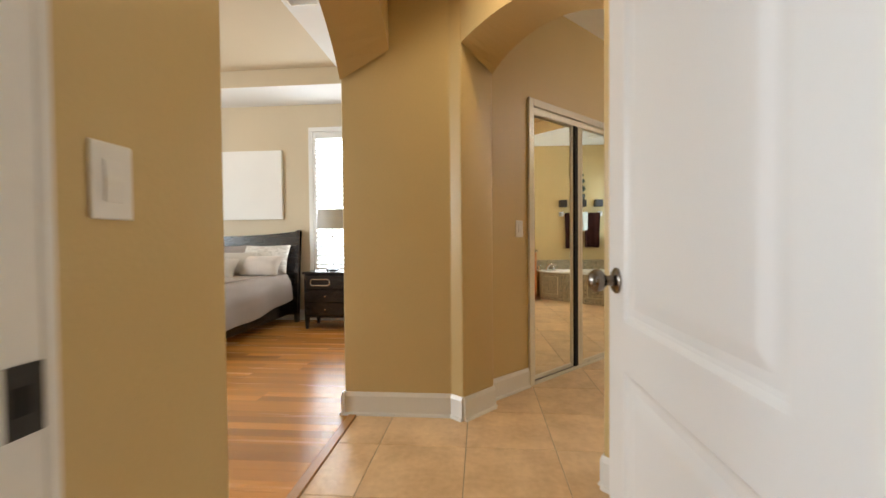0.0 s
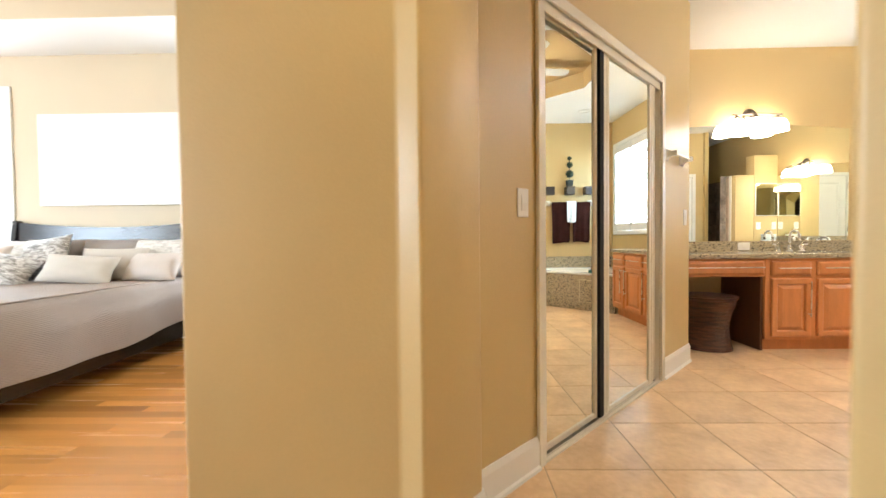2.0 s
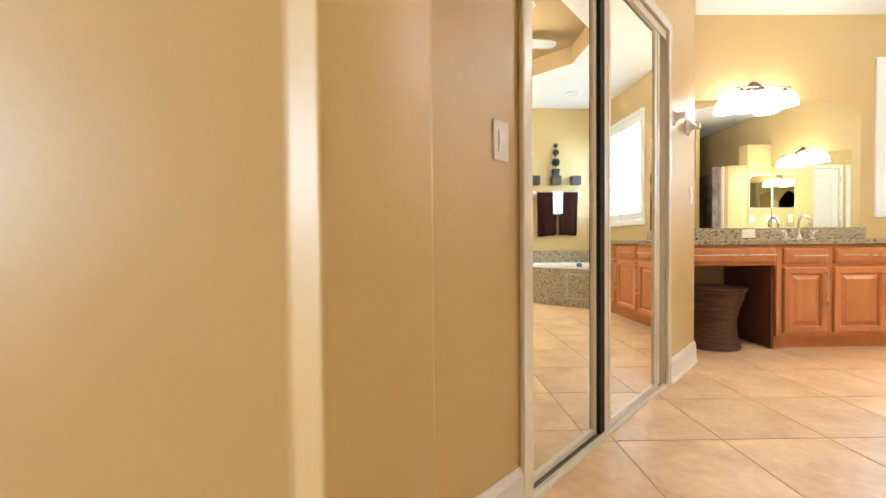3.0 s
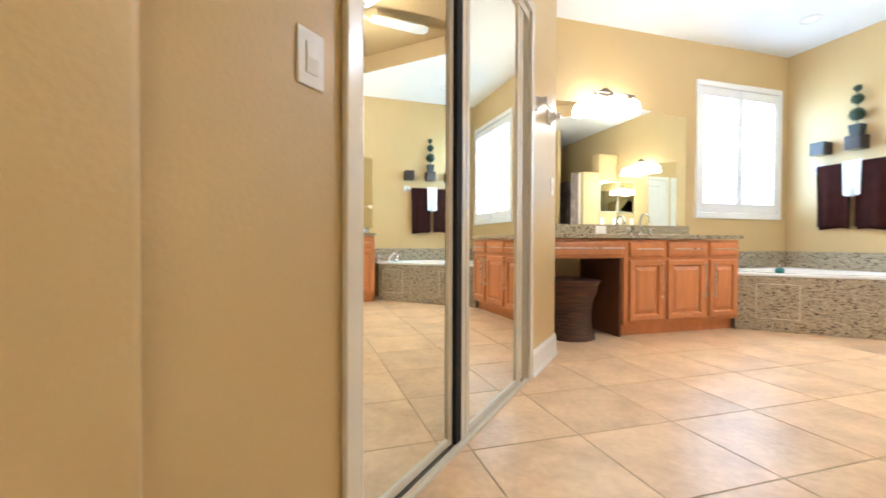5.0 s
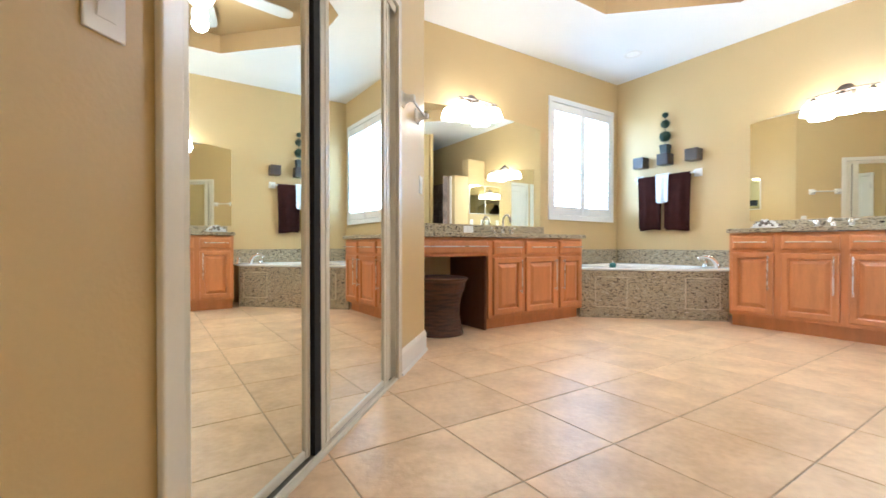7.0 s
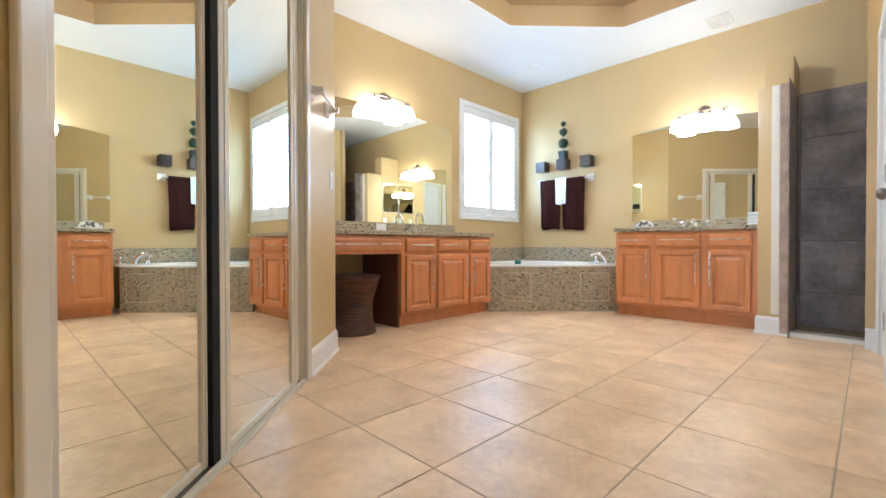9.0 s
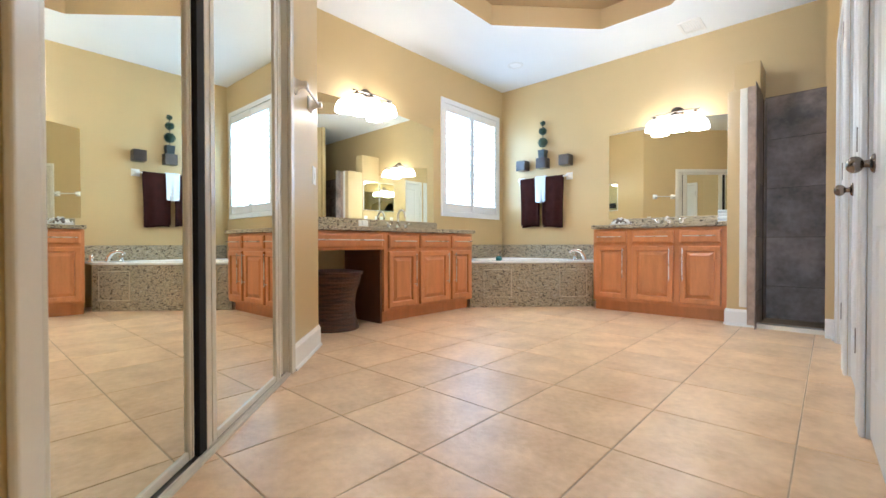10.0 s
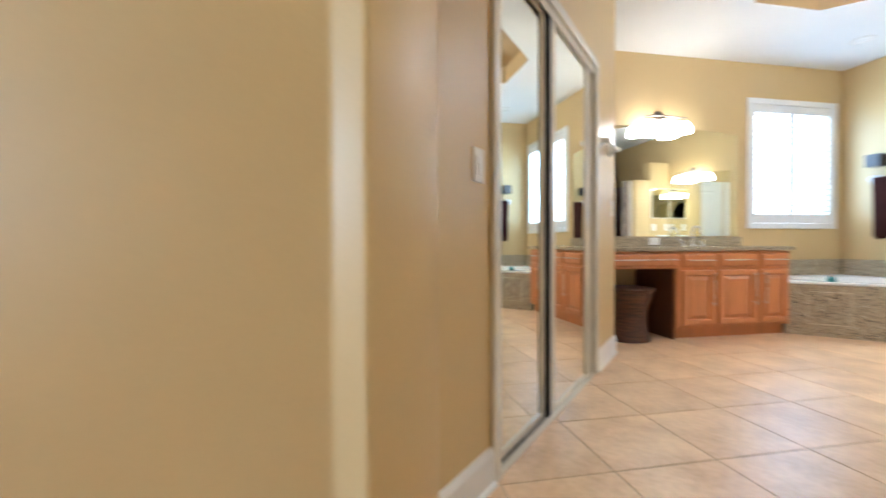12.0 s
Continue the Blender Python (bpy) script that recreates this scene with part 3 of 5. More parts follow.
def vanity_light(m, label):
    """Three frosted bell shades under a bowed bar; x along the wall, front towards -y, the bar at z = 0."""
    v = thing("vanity_light", m, label, "wall light", "vanity lights")
    bm = B()
    vs = lathe(bm, [(0.0, 0.045), (0.03, 0.042), (0.052, 0.026), (0.058, 0.010), (0.066, 0.006), (0.068, 0.0), (0.0, 0.0)], 28, pose(0, -0.001, 0.012, 90, 0, 0))
    part("wall_plate", bm, M_SATIN, v, smooth=True)
    bm = B()
    tube(bm, [(0, -0.035, 0.018), (0, -0.07, 0.022), (0, -0.098, 0.004)], 0.008, 10)
    part("arm", bm, M_SATIN, v, smooth=True)

    def sag(x):
        return 0.006 - 0.36 * x * x
    bm = B()
    tube(bm, [(x, -0.105 - 0.35 * x * x + 0.01, sag(x)) for x in [-0.225 + 0.0375 * k for k in range(13)]], 0.0085, 10)
    for x in (-0.225, 0.225):
        lathe(bm, [(0.0, -0.012), (0.010, -0.008), (0.012, 0.0), (0.010, 0.008), (0.0, 0.012)], 12, pose(x, -0.095 - 0.35 * x * x, sag(x), 0, 90, 0))
    part("bar", bm, M_SATIN, v, smooth=True)
    for x in (-0.19, 0.0, 0.19):
        at = pose(x, -0.098 - 0.3 * x * x, sag(x))
        bm = B()
        lathe(bm, [(0.020, -0.040), (0.044, -0.046), (0.066, -0.064), (0.082, -0.098), (0.090, -0.140), (0.091, -0.158), (0.087, -0.158), (0.085, -0.140), (0.077, -0.100), (0.062, -0.069), (0.042, -0.052), (0.020, -0.046)], 32)
        part("shade", bm, M_SHADE, v, "glowing frosted glass shade", smooth=True, at=at)
        bm = B()
        lathe(bm, [(0.0, -0.006), (0.010, -0.008), (0.014, -0.018), (0.023, -0.026), (0.025, -0.040), (0.0, -0.042)], 18)
        part("socket", bm, M_SATIN, v, smooth=True, at=at)
    return v


# ---- bath: vanities ----
V1 = pose(2.003, 4.865, 0)
vanity(V1, 1.997, 0.56, 0.80, 0.10, [(0.805, 1.165, 1), (1.19, 1.615, 1), (1.64, 1.975, -1)], (0.0, 0.775), "cinnamon maple vanity with a knee space and bar pulls")
worktop(V1, 2.02, 0.562, 0.842, 0.10, "speckled beige granite worktop with backsplash and basin", 1.33)
widespread_faucet(pose(3.335, 5.315, 0.842), "brushed nickel widespread faucet on the granite worktop")
V2 = pose(4.80, 3.852, 0, 0, 0, -90)
vanity(V2, 1.195, 0.597, 0.845, 0.11, [(0.02, 0.35, 1), (0.388, 0.775, 1), (0.812, 1.155, -1)], None, "cinnamon maple vanity with three doors beside the shower wall")
worktop(pose(4.80, 3.866, 0, 0, 0, -90), 1.208, 0.598, 0.887, 0.09, "speckled beige granite worktop beside the half wall", 0.62)
widespread_faucet(pose(5.285, 3.25, 0.887, 0, 0, -90), "brushed nickel low-arc faucet below the arched mirror", 0.035, 0.035)
wall_mirror(pose(2.003, YW, 0.944), 1.98, 1.09, 0.05, "large frameless mirror with arched top over the vanity")
wall_mirror(pose(XR, 3.918, 0.98, 0, 0, -90), 1.25, 0.975, 0.05, "frameless arched mirror above the smaller vanity")
vanity_light(pose(3.02, YW, 2.162), "lit three-shade vanity light on a nickel bar over the long mirror")
vanity_light(pose(XR, 3.206, 2.06, 0, 0, -90), "lit three-shade vanity light over the smaller vanity")


def plate(m, label, rocker=1, w=0.075, h=0.118, category="light switch"):
    """A wall plate; x along the wall, front towards -y, centred."""
    s = thing("wall_plate" if category != "light switch" else "light_switch", m, label, category)
    bm = B()
    box(bm, -w / 2, -0.006, -h / 2, w / 2, -0.0005, h / 2)
    soften(bm, 0.003, 2)
    part("cover", bm, M_TRIM, s)
    for k in range(rocker):
        x = (k - (rocker - 1) / 2) * 0.046
        bm = B()
        slab(bm, [(x - 0.016, -0.006, -0.032), (x - 0.016, -0.008, -0.032), (x - 0.016, -0.011, 0.0), (x - 0.016, -0.008, 0.032), (x - 0.016, -0.006, 0.032)], (0, 0, 0), (0.032, 0, 0))
        part("rocker", bm, M_TRIM, s)
    return s


plate(pose(2.96, 5.405, 0.893), "white outlet plate on the granite backsplash", 1, 0.118, 0.075, "outlet")
plate(CO @ pose(-0.115, 0, 1.148), "white rocker switch on the tan closet wall", 1)
plate(CO @ pose(2.07, 0, 1.145), "white switch plate near the end of the closet wall", 1)
for x in (5.09, 5.34):
    plate(pose(x, 2.655, 1.15, 0, 0, 180), "white outlet on the half wall", 1, category="outlet")
plate(pose(-0.46, 0.532, 1.168, 0, 0, 90), "white rocker switch on the tan hall wall", 1)

# small framed mirrors on the walls beside the vanities
def shaped_top(d):
    """Outline of the small mirror, inset by d: straight sides and clipped upper corners."""
    w, h, c = 0.355, 0.53, 0.022
    return [(d, d), (w - d, d), (w - d, h - c - d), (w - c - d, h - d), (c + d, h - d), (d, h - c - d)]


def framed_mirror(m, label):
    f = thing("framed_mirror", m, label, "mirror", "side mirrors")
    bm = B()
    slab(bm, [(x, -0.014, z) for x, z in shaped_top(0.0)], (0, 0, 0), (0, 0.013, 0))
    part("frame", bm, M_FRAME, f, "thin pale edge")
    bm = B()
    slab(bm, [(x, -0.019, z) for x, z in shaped_top(0.011)], (0, 0, 0), (0, 0.0048, 0))
    part("mirror_glass", bm, M_MIRROR, f)


framed_mirror(pose(5.388, 2.655, 1.31, 0, 0, 180), "small mirror with a pale edge on the half wall")
framed_mirror(pose(1.980, 5.06, 1.34, 0, 0, 90), "small mirror with a pale edge beside the long vanity mirror")

# woven hamper in the knee space
M_WICKER = material("dark_woven_rattan", (0.115, 0.038, 0.015), 0.42, dark=0.12, scale=7, fine=40, bump=0.6, bump_dist=0.006, stretch=(1, 1, 7))
hp = thing("hamper", pose(2.36, 5.0, 0), "dark brown woven rattan hamper with a pinched waist", "basket")
bm = B()
prof = []
for k in range(34):
    z = 0.005 + 0.465 * k / 33
    f = z / 0.47
    r = 0.205 - 0.032 * math.sin(math.pi * min(1, f * 1.25)) + 0.012 * (f > 0.96) + 0.025 * max(0, f - 0.7) / 0.3
    prof.append((r + (0.0012 if k % 2 else -0.0008), z))
lathe(bm, [(0.0, 0.005)] + prof + [(0.19, 0.47), (0.18, 0.40), (0.0, 0.40)], 44)
part("body", bm, M_WICKER, hp, smooth=False)
bm = B()
lathe(bm, [(0.0, 0.478), (0.15, 0.482), (0.212, 0.474), (0.216, 0.464), (0.205, 0.46), (0.0, 0.46)], 44)
part("lid", bm, M_WICKER, hp, "flat woven lid", smooth=True)

# ---- bath: corner tub ----
tb = thing("bathtub", pose(0, 0, 0), "white corner bathtub in a speckled granite surround", "bathtub")
F0, F1 = Vector((4.005, 4.895, 0)), Vector((4.985, 3.935, 0))
fd = (F1 - F0).normalized()
fn = Vector((fd.y, -fd.x, 0))          # towards the room
flen = (F1 - F0).length
bm = B()
slab(bm, [F0 + Vector((0, 0, z)) for z in (0.0, 0.48)] + [F0 - fn * 0.03 + Vector((0, 0, z)) for z in (0.48, 0.0)], F0, F1)
part("front_panel", bm, M_GRANITE, tb)
M_CREAM = material("cream_caulk_strip", (0.62, 0.52, 0.34), 0.5, dark=0.9, fine=100)
for s0, s1 in ((0.15, 0.46), (0.99, 1.30)):
    ap = B()
    a, b_ = F0 + fd * (s0 + 0.008), F0 + fd * (s1 - 0.008)
    slab(ap, [a + fn * d + Vector((0, 0, z)) for d, z in ((0.0005, 0.118), (0.011, 0.118), (0.011, 0.412), (0.0005, 0.412))], a, b_)
    pnl = part("access_panel", ap, M_GRANITE, tb)
    bm = B()
    for q0, q1, z0, z1 in ((s0, s1, 0.411, 0.418), (s0, s1, 0.111, 0.118), (s0 + 0.001, s0 + 0.007, 0.118, 0.411), (s1 - 0.007, s1 - 0.001, 0.118, 0.411)):
        a, b_ = F0 + fd * q0, F0 + fd * q1
        slab(bm, [a + fn * d + Vector((0, 0, z)) for d, z in ((0.0005, z0), (0.014, z0), (0.014, z1), (0.0005, z1))], a, b_)
    part("edging", bm, M_CREAM, pnl, "pale edging strip")
bm = B()
poly = [(4.008, 4.90), (4.99, 3.938), (XR - 0.002, 3.938), (XR - 0.002, YW - 0.002), (4.008, YW - 0.002)]
cen, n = Vector((4.83, 4.75)), 80


def to_edge(c, a, poly):
    d = Vector((math.cos(a), math.sin(a)))
    best = 9
    for p, q in zip(poly, poly[1:] + poly[:1]):
        p, q = Vector(p), Vector(q)
        e = q - p
        den = d.x * e.y - d.y * e.x
        if abs(den) < 1e-9:
            continue
        w = p - c
        t = (w.x * e.y - w.y * e.x) / den
        s = (w.x * d.y - w.y * d.x) / den
        if t > 0 and -1e-6 <= s <= 1 + 1e-6:
            best = min(best, t)
    return c + d * best


rows = []
edge = [to_edge(cen, 2 * math.pi * k / n, poly) for k in range(n)]
for q in poly:
    k = min(range(n), key=lambda i: (edge[i] - Vector(q)).length)
    edge[k] = Vector(q)


def oval(f):
    out = []
    for k in range(n):
        a = 2 * math.pi * k / n
        d = Vector((math.cos(a), math.sin(a)))
        p, q = d.dot(Vector((0.707, -0.707))), d.dot(Vector((0.707, 0.707)))
        r = f / math.sqrt((p / 0.60) ** 2 + (q / 0.37) ** 2)
        out.append(cen + d * r)
    return out


for pts, z in ((edge, 0.484), (edge, 0.50), ([cen + (p - cen) * 0.985 for p in edge], 0.508), (oval(1.06), 0.508), (oval(1.0), 0.498), (oval(0.93), 0.40), (oval(0.85), 0.22), (oval(0.70), 0.12), (oval(0.3), 0.10)):
    rows.append([bm.verts.new((p.x, p.y, z)) for p in pts])
for a, b_ in zip(rows, rows[1:]):
    for k in range(n):
        j = (k + 1) % n
        bm.faces.new((a[k], a[j], b_[j], b_[k]))
bm.faces.new(rows[-1])
part("tub_shell", bm, M_TUB, tb, "white acrylic tub and rim", smooth=True)
bm = B()
box(bm, 4.03, YW - 0.02, 0.51, XR - 0.02, YW - 0.001, 0.685)
soften(bm, 0.003, 1)
part("splash_panel", bm, M_GRANITE, tb)
bm = B()
box(bm, XR - 0.02, 3.90, 0.51, XR - 0.001, YW - 0.022, 0.685)
soften(bm, 0.003, 1)
part("splash_panel", bm, M_GRANITE, tb)

tf = thing("tub_faucet", pose(5.12, 4.09, 0.508), "chrome deck-mounted bathtub faucet", "faucet")
bm = B()
tube(bm, [(0, 0, 0), (-0.010, 0.010, 0.05), (-0.034, 0.038, 0.094), (-0.068, 0.076, 0.116), (-0.100, 0.108, 0.110), (-0.122, 0.130, 0.088)], [0.025, 0.023, 0.020, 0.018, 0.016, 0.015], 14)
part("spout", bm, M_CHROME, tf, smooth=True)
for dy in (-0.13, 0.13):
    bm = B()
    lathe(bm, [(0, 0), (0.03, 0), (0.03, 0.01), (0.018, 0.025), (0.024, 0.06), (0.018, 0.075), (0, 0.078)], 18)
    part("tap_handle", bm, M_CHROME, tf, smooth=True, at=pose(0.02, dy, 0))
M_TEAL = plain("teal_glass", (0.10, 0.34, 0.33), 0.1, 0.0, 0.4)
jr = thing("bottle", pose(4.30, 4.72, 0.508), "small teal glass bottle on the tub rim", "bottle")
bm = B()
lathe(bm, [(0, 0), (0.03, 0), (0.034, 0.01), (0.034, 0.035), (0.015, 0.05), (0.0, 0.05)], 20)
part("body", bm, M_TEAL, jr, smooth=True)
bm = B()
lathe(bm, [(0, 0.05), (0.012, 0.05), (0.012, 0.075), (0.0, 0.075)], 14)
part("cap", bm, M_CHROME, jr, "small metal cap", smooth=True)

# ---- bath: cube shelves, topiary, towels on the wall behind the tub ----
M_CUBE = material("black_brown_veneer", (0.035, 0.026, 0.026), 0.25, dark=0.8, scale=5, fine=50, bump=0.03, stretch=(1, 6, 1))
for y in (5.055, 4.755, 4.435):
    bm = B()
    box(bm, -0.132, -0.066, 0, -0.001, 0.066, 0.13)
    soften(bm, 0.003, 2)
    c = tagged(link("cube_shelf", bm, M_CUBE), "dark brown cube shelf hung on the wall", "shelf", "cube shelves")
    c.matrix_basis = pose(XR, y, 1.672)
M_LEAF = material("dark_boxwood", (0.035, 0.075, 0.035), 0.6, dark=0.4, scale=30, fine=90, bump=0.3)
M_POT = material("dark_green_pot", (0.018, 0.028, 0.026), 0.45, dark=0.7, scale=10, fine=80)
M_STEM = material("brown_stem", (0.10, 0.06, 0.035), 0.8, dark=0.7)
tp = thing("topiary", pose(XR - 0.066, 4.755, 1.802), "artificial topiary with three clipped balls in a square pot", "plant")
bm = B()
a = [(-0.048, -0.048), (0.048, -0.048), (0.048, 0.048), (-0.048, 0.048)]
lo = [bm.verts.new((x * 0.8, y * 0.8, 0)) for x, y in a]
hi = [bm.verts.new((x, y, 0.105)) for x, y in a]
inr = [bm.verts.new((x * 0.88, y * 0.88, 0.105)) for x, y in a]
dn = [bm.verts.new((x * 0.86, y * 0.86, 0.09)) for x, y in a]
bm.faces.new(lo[::-1])
bm.faces.new(dn)
for r0, r1 in ((lo, hi), (hi, inr), (inr, dn)):
    for k in range(4):
        bm.faces.new((r0[k], r0[(k + 1) % 4], r1[(k + 1) % 4], r1[k]))
part("pot", bm, M_POT, tp)
bm = B()
tube(bm, [(0, 0, 0.08), (0.002, 0, 0.3), (0, 0, 0.46)], 0.005, 8)
part("stem", bm, M_STEM, tp)


def leaf_ball(r, seed):
    bm = B()
    g = random.Random(seed)
    bmesh.ops.create_icosphere(bm, subdivisions=3, radius=r * 0.86)
    for v in bm.verts:
        v.co *= 1 + g.uniform(-0.05, 0.04)
    for _ in range(int(330 * (r / 0.06))):
        d = Vector((g.gauss(0, 1), g.gauss(0, 1), g.gauss(0, 1))).normalized()
        s = d.orthogonal().normalized()
        s = (Matrix.Rotation(g.uniform(0, 6.28), 3, d) @ s)
        q = d.cross(s)
        c = d * r * g.uniform(0.84, 0.98)
        l, w = 0.011, 0.005
        tip = (d * 0.7 + s * 0.7).normalized()
        vs = [bm.verts.new(p) for p in (c, c + tip * l * 0.5 + q * w, c + tip * l, c + tip * l * 0.5 - q * w)]
        bm.faces.new(vs)
    return bm


for z, r in ((0.205, 0.062), (0.350, 0.048), (0.455, 0.030)):
    part("leaf_ball", leaf_ball(r, int(z * 1000)), M_LEAF, tp, "", at=pose(0, 0, z))

tbar = thing("towel_bar", pose(XR, 4.76, 1.545), "white ceramic towel bar on the tan wall", "towel bar")


def ceramic_post():
    bm = B()
    vs = lathe(bm, [(0, 0), (0.062, 0), (0.060, 0.008), (0.036, 0.020), (0.023, 0.045), (0.024, 0.078), (0.0, 0.084)], 4, pose(0, 0, 0, 0, 0, 45))
    bmesh.ops.transform(bm, matrix=pose(0, 0, 0, 0, -90, 0), verts=vs)
    soften(bm, 0.003, 2)
    return bm


for y in (-0.345, 0.345):
    part("post", ceramic_post(), M_CERAMIC, tbar, smooth=True, at=pose(-0.001, y, 0))
bm = B()
tube(bm, [(-0.06, -0.345, 0), (-0.06, 0.345, 0)], 0.009, 12)
part("rod", bm, M_CERAMIC, tbar, smooth=True)


def hung_towel(y0, y1, z_bar, z_front, z_back, off, mat, label, seed):
    """A folded towel over the bar, with soft folds."""
    g = random.Random(seed)
    bm = B()
    nx = 18
    prof = []
    for k in range(16):
        prof.append((-0.062 - 0.016 - off, z_front + (z_bar - z_front) * k / 15))
    for k in range(1, 8):
        a = math.pi * k / 8
        prof.append((-0.062 - (0.016 + off) * math.cos(a), z_bar + (0.014 + off) * math.sin(a)))
    for k in range(16):
        prof.append((-0.062 + 0.016 + off * 0.5, z_bar + (z_back - z_bar) * k / 15))
    ph = [g.uniform(0, 6) for _ in range(3)]
    rows = []
    for i, (x, z) in enumerate(prof):
        row = []
        for k in range(nx + 1):
            f = k / nx
            hang = min(1, abs(z - z_bar) / 0.4)
            dx = 0.010 * hang * (math.sin(f * 9 + ph[0]) + 0.5 * math.sin(f * 17 + ph[1]))
            dz = 0.008 * math.sin(f * 5 + ph[2]) if i in (0, len(prof) - 1) else 0
            yy = y0 + (y1 - y0) * f
            yy += (0.5 - f) * (y1 - y0) * 0.09 * hang
            row.append(bm.verts.new((x + (dx if x < -0.062 else min(0, dx * 0.3)), yy, z + dz)))
        rows.append(row)
    for a, b_ in zip(rows, rows[1:]):
        for k in range(nx):
            bm.faces.new((a[k], a[k + 1], b_[k + 1], b_[k]))
    bmesh.ops.recalc_face_normals(bm, faces=bm.faces)
    bmesh.ops.solidify(bm, geom=bm.faces[:], thickness=0.007)
    ob = tagged(link("towel", bm, mat, True, 60), label, "towel", "hung towels")
    ob.matrix_basis = pose(XR, 0, 0)
    return ob


M_TOWEL = material("plum_brown_terry", (0.042, 0.013, 0.010), 0.95, dark=0.7, scale=14, fine=260, bump=0.7, bump_dist=0.004)
M_TOWELW = material("white_terry", (0.78, 0.82, 0.84), 0.95, dark=0.92, scale=14, fine=260, bump=0.6, bump_dist=0.003)
for m_ in (M_TOWEL, M_TOWELW):
    m_.node_tree.nodes["Principled BSDF"].inputs["Specular IOR Level"].default_value = 0.08
hung_towel(5.085, 4.800, 1.545, 0.945, 0.915, 0.004, M_TOWEL, "dark plum bath towel folded over the bar", 1)
hung_towel(4.765, 4.470, 1.545, 0.93, 0.905, 0.004, M_TOWEL, "dark plum bath towel folded over the bar", 2)
hung_towel(4.855, 4.705, 1.547, 1.235, 1.25, 0.016, M_TOWELW, "white hand towel laid over the dark towels", 3)

# ---- bath: things on the smaller worktop ----
st = thing("towel_stack", pose(5.20, 2.735, 0.888), "stack of folded white hand towels on the worktop", "towels")
for k in range(4):
    bm = B()
    box(bm, -0.09, -0.055, 0, 0.09, 0.055, 0.030)
    soften(bm, 0.011, 3)
    part("folded_towel", bm, M_TOWELW, st, smooth=True, at=pose(random.Random(k).uniform(-0.004, 0.004), 0, 0.031 * k))
M_SHELL = speckled("white_grey_beads", [(0.3, (0.25, 0.22, 0.2)), (0.45, (0.7, 0.68, 0.64)), (0.7, (0.85, 0.84, 0.82))], 30, 0.4)
dk = thing("bead_bowl", pose(5.22, 3.72, 0.888), "low oblong dish heaped with pale and grey beads", "decor")
bm = B()
vs = lathe(bm, [(0, 0), (0.05, 0), (0.09, 0.018), (0.095, 0.026), (0.088, 0.026), (0.05, 0.010), (0, 0.008)], 28)
bmesh.ops.scale(bm, vec=(0.72, 1.3, 1.0), verts=vs)
part("dish", bm, M_CERAMIC, dk, smooth=True)
M_PEBBLE = material("grey_brown_bead", (0.16, 0.12, 0.09), 0.4, dark=0.7, scale=30, fine=90)
g = random.Random(9)
for k in range(46):
    bm = B()
    bmesh.ops.create_icosphere(bm, subdivisions=2, radius=g.uniform(0.013, 0.019))
    a, r = g.uniform(0, 6.28), math.sqrt(g.random())
    part("bead", bm, M_PEBBLE if k % 3 == 0 else M_SHELL, dk, smooth=True, at=pose(0.058 * r * math.cos(a), 0.105 * r * math.sin(a), 0.024 + 0.052 * (1 - r * r) * g.uniform(0.3, 1.0) + 0.008))

# ---- bath: window with plantation shutters ----
M_GLASS = plain("clear_glass", (1, 1, 1), 0.0, 0.0, 1.0)
M_SHUT = material("white_shutter_paint", (0.84, 0.84, 0.83), 0.35, dark=0.97, scale=3, fine=60, bump=0.02)


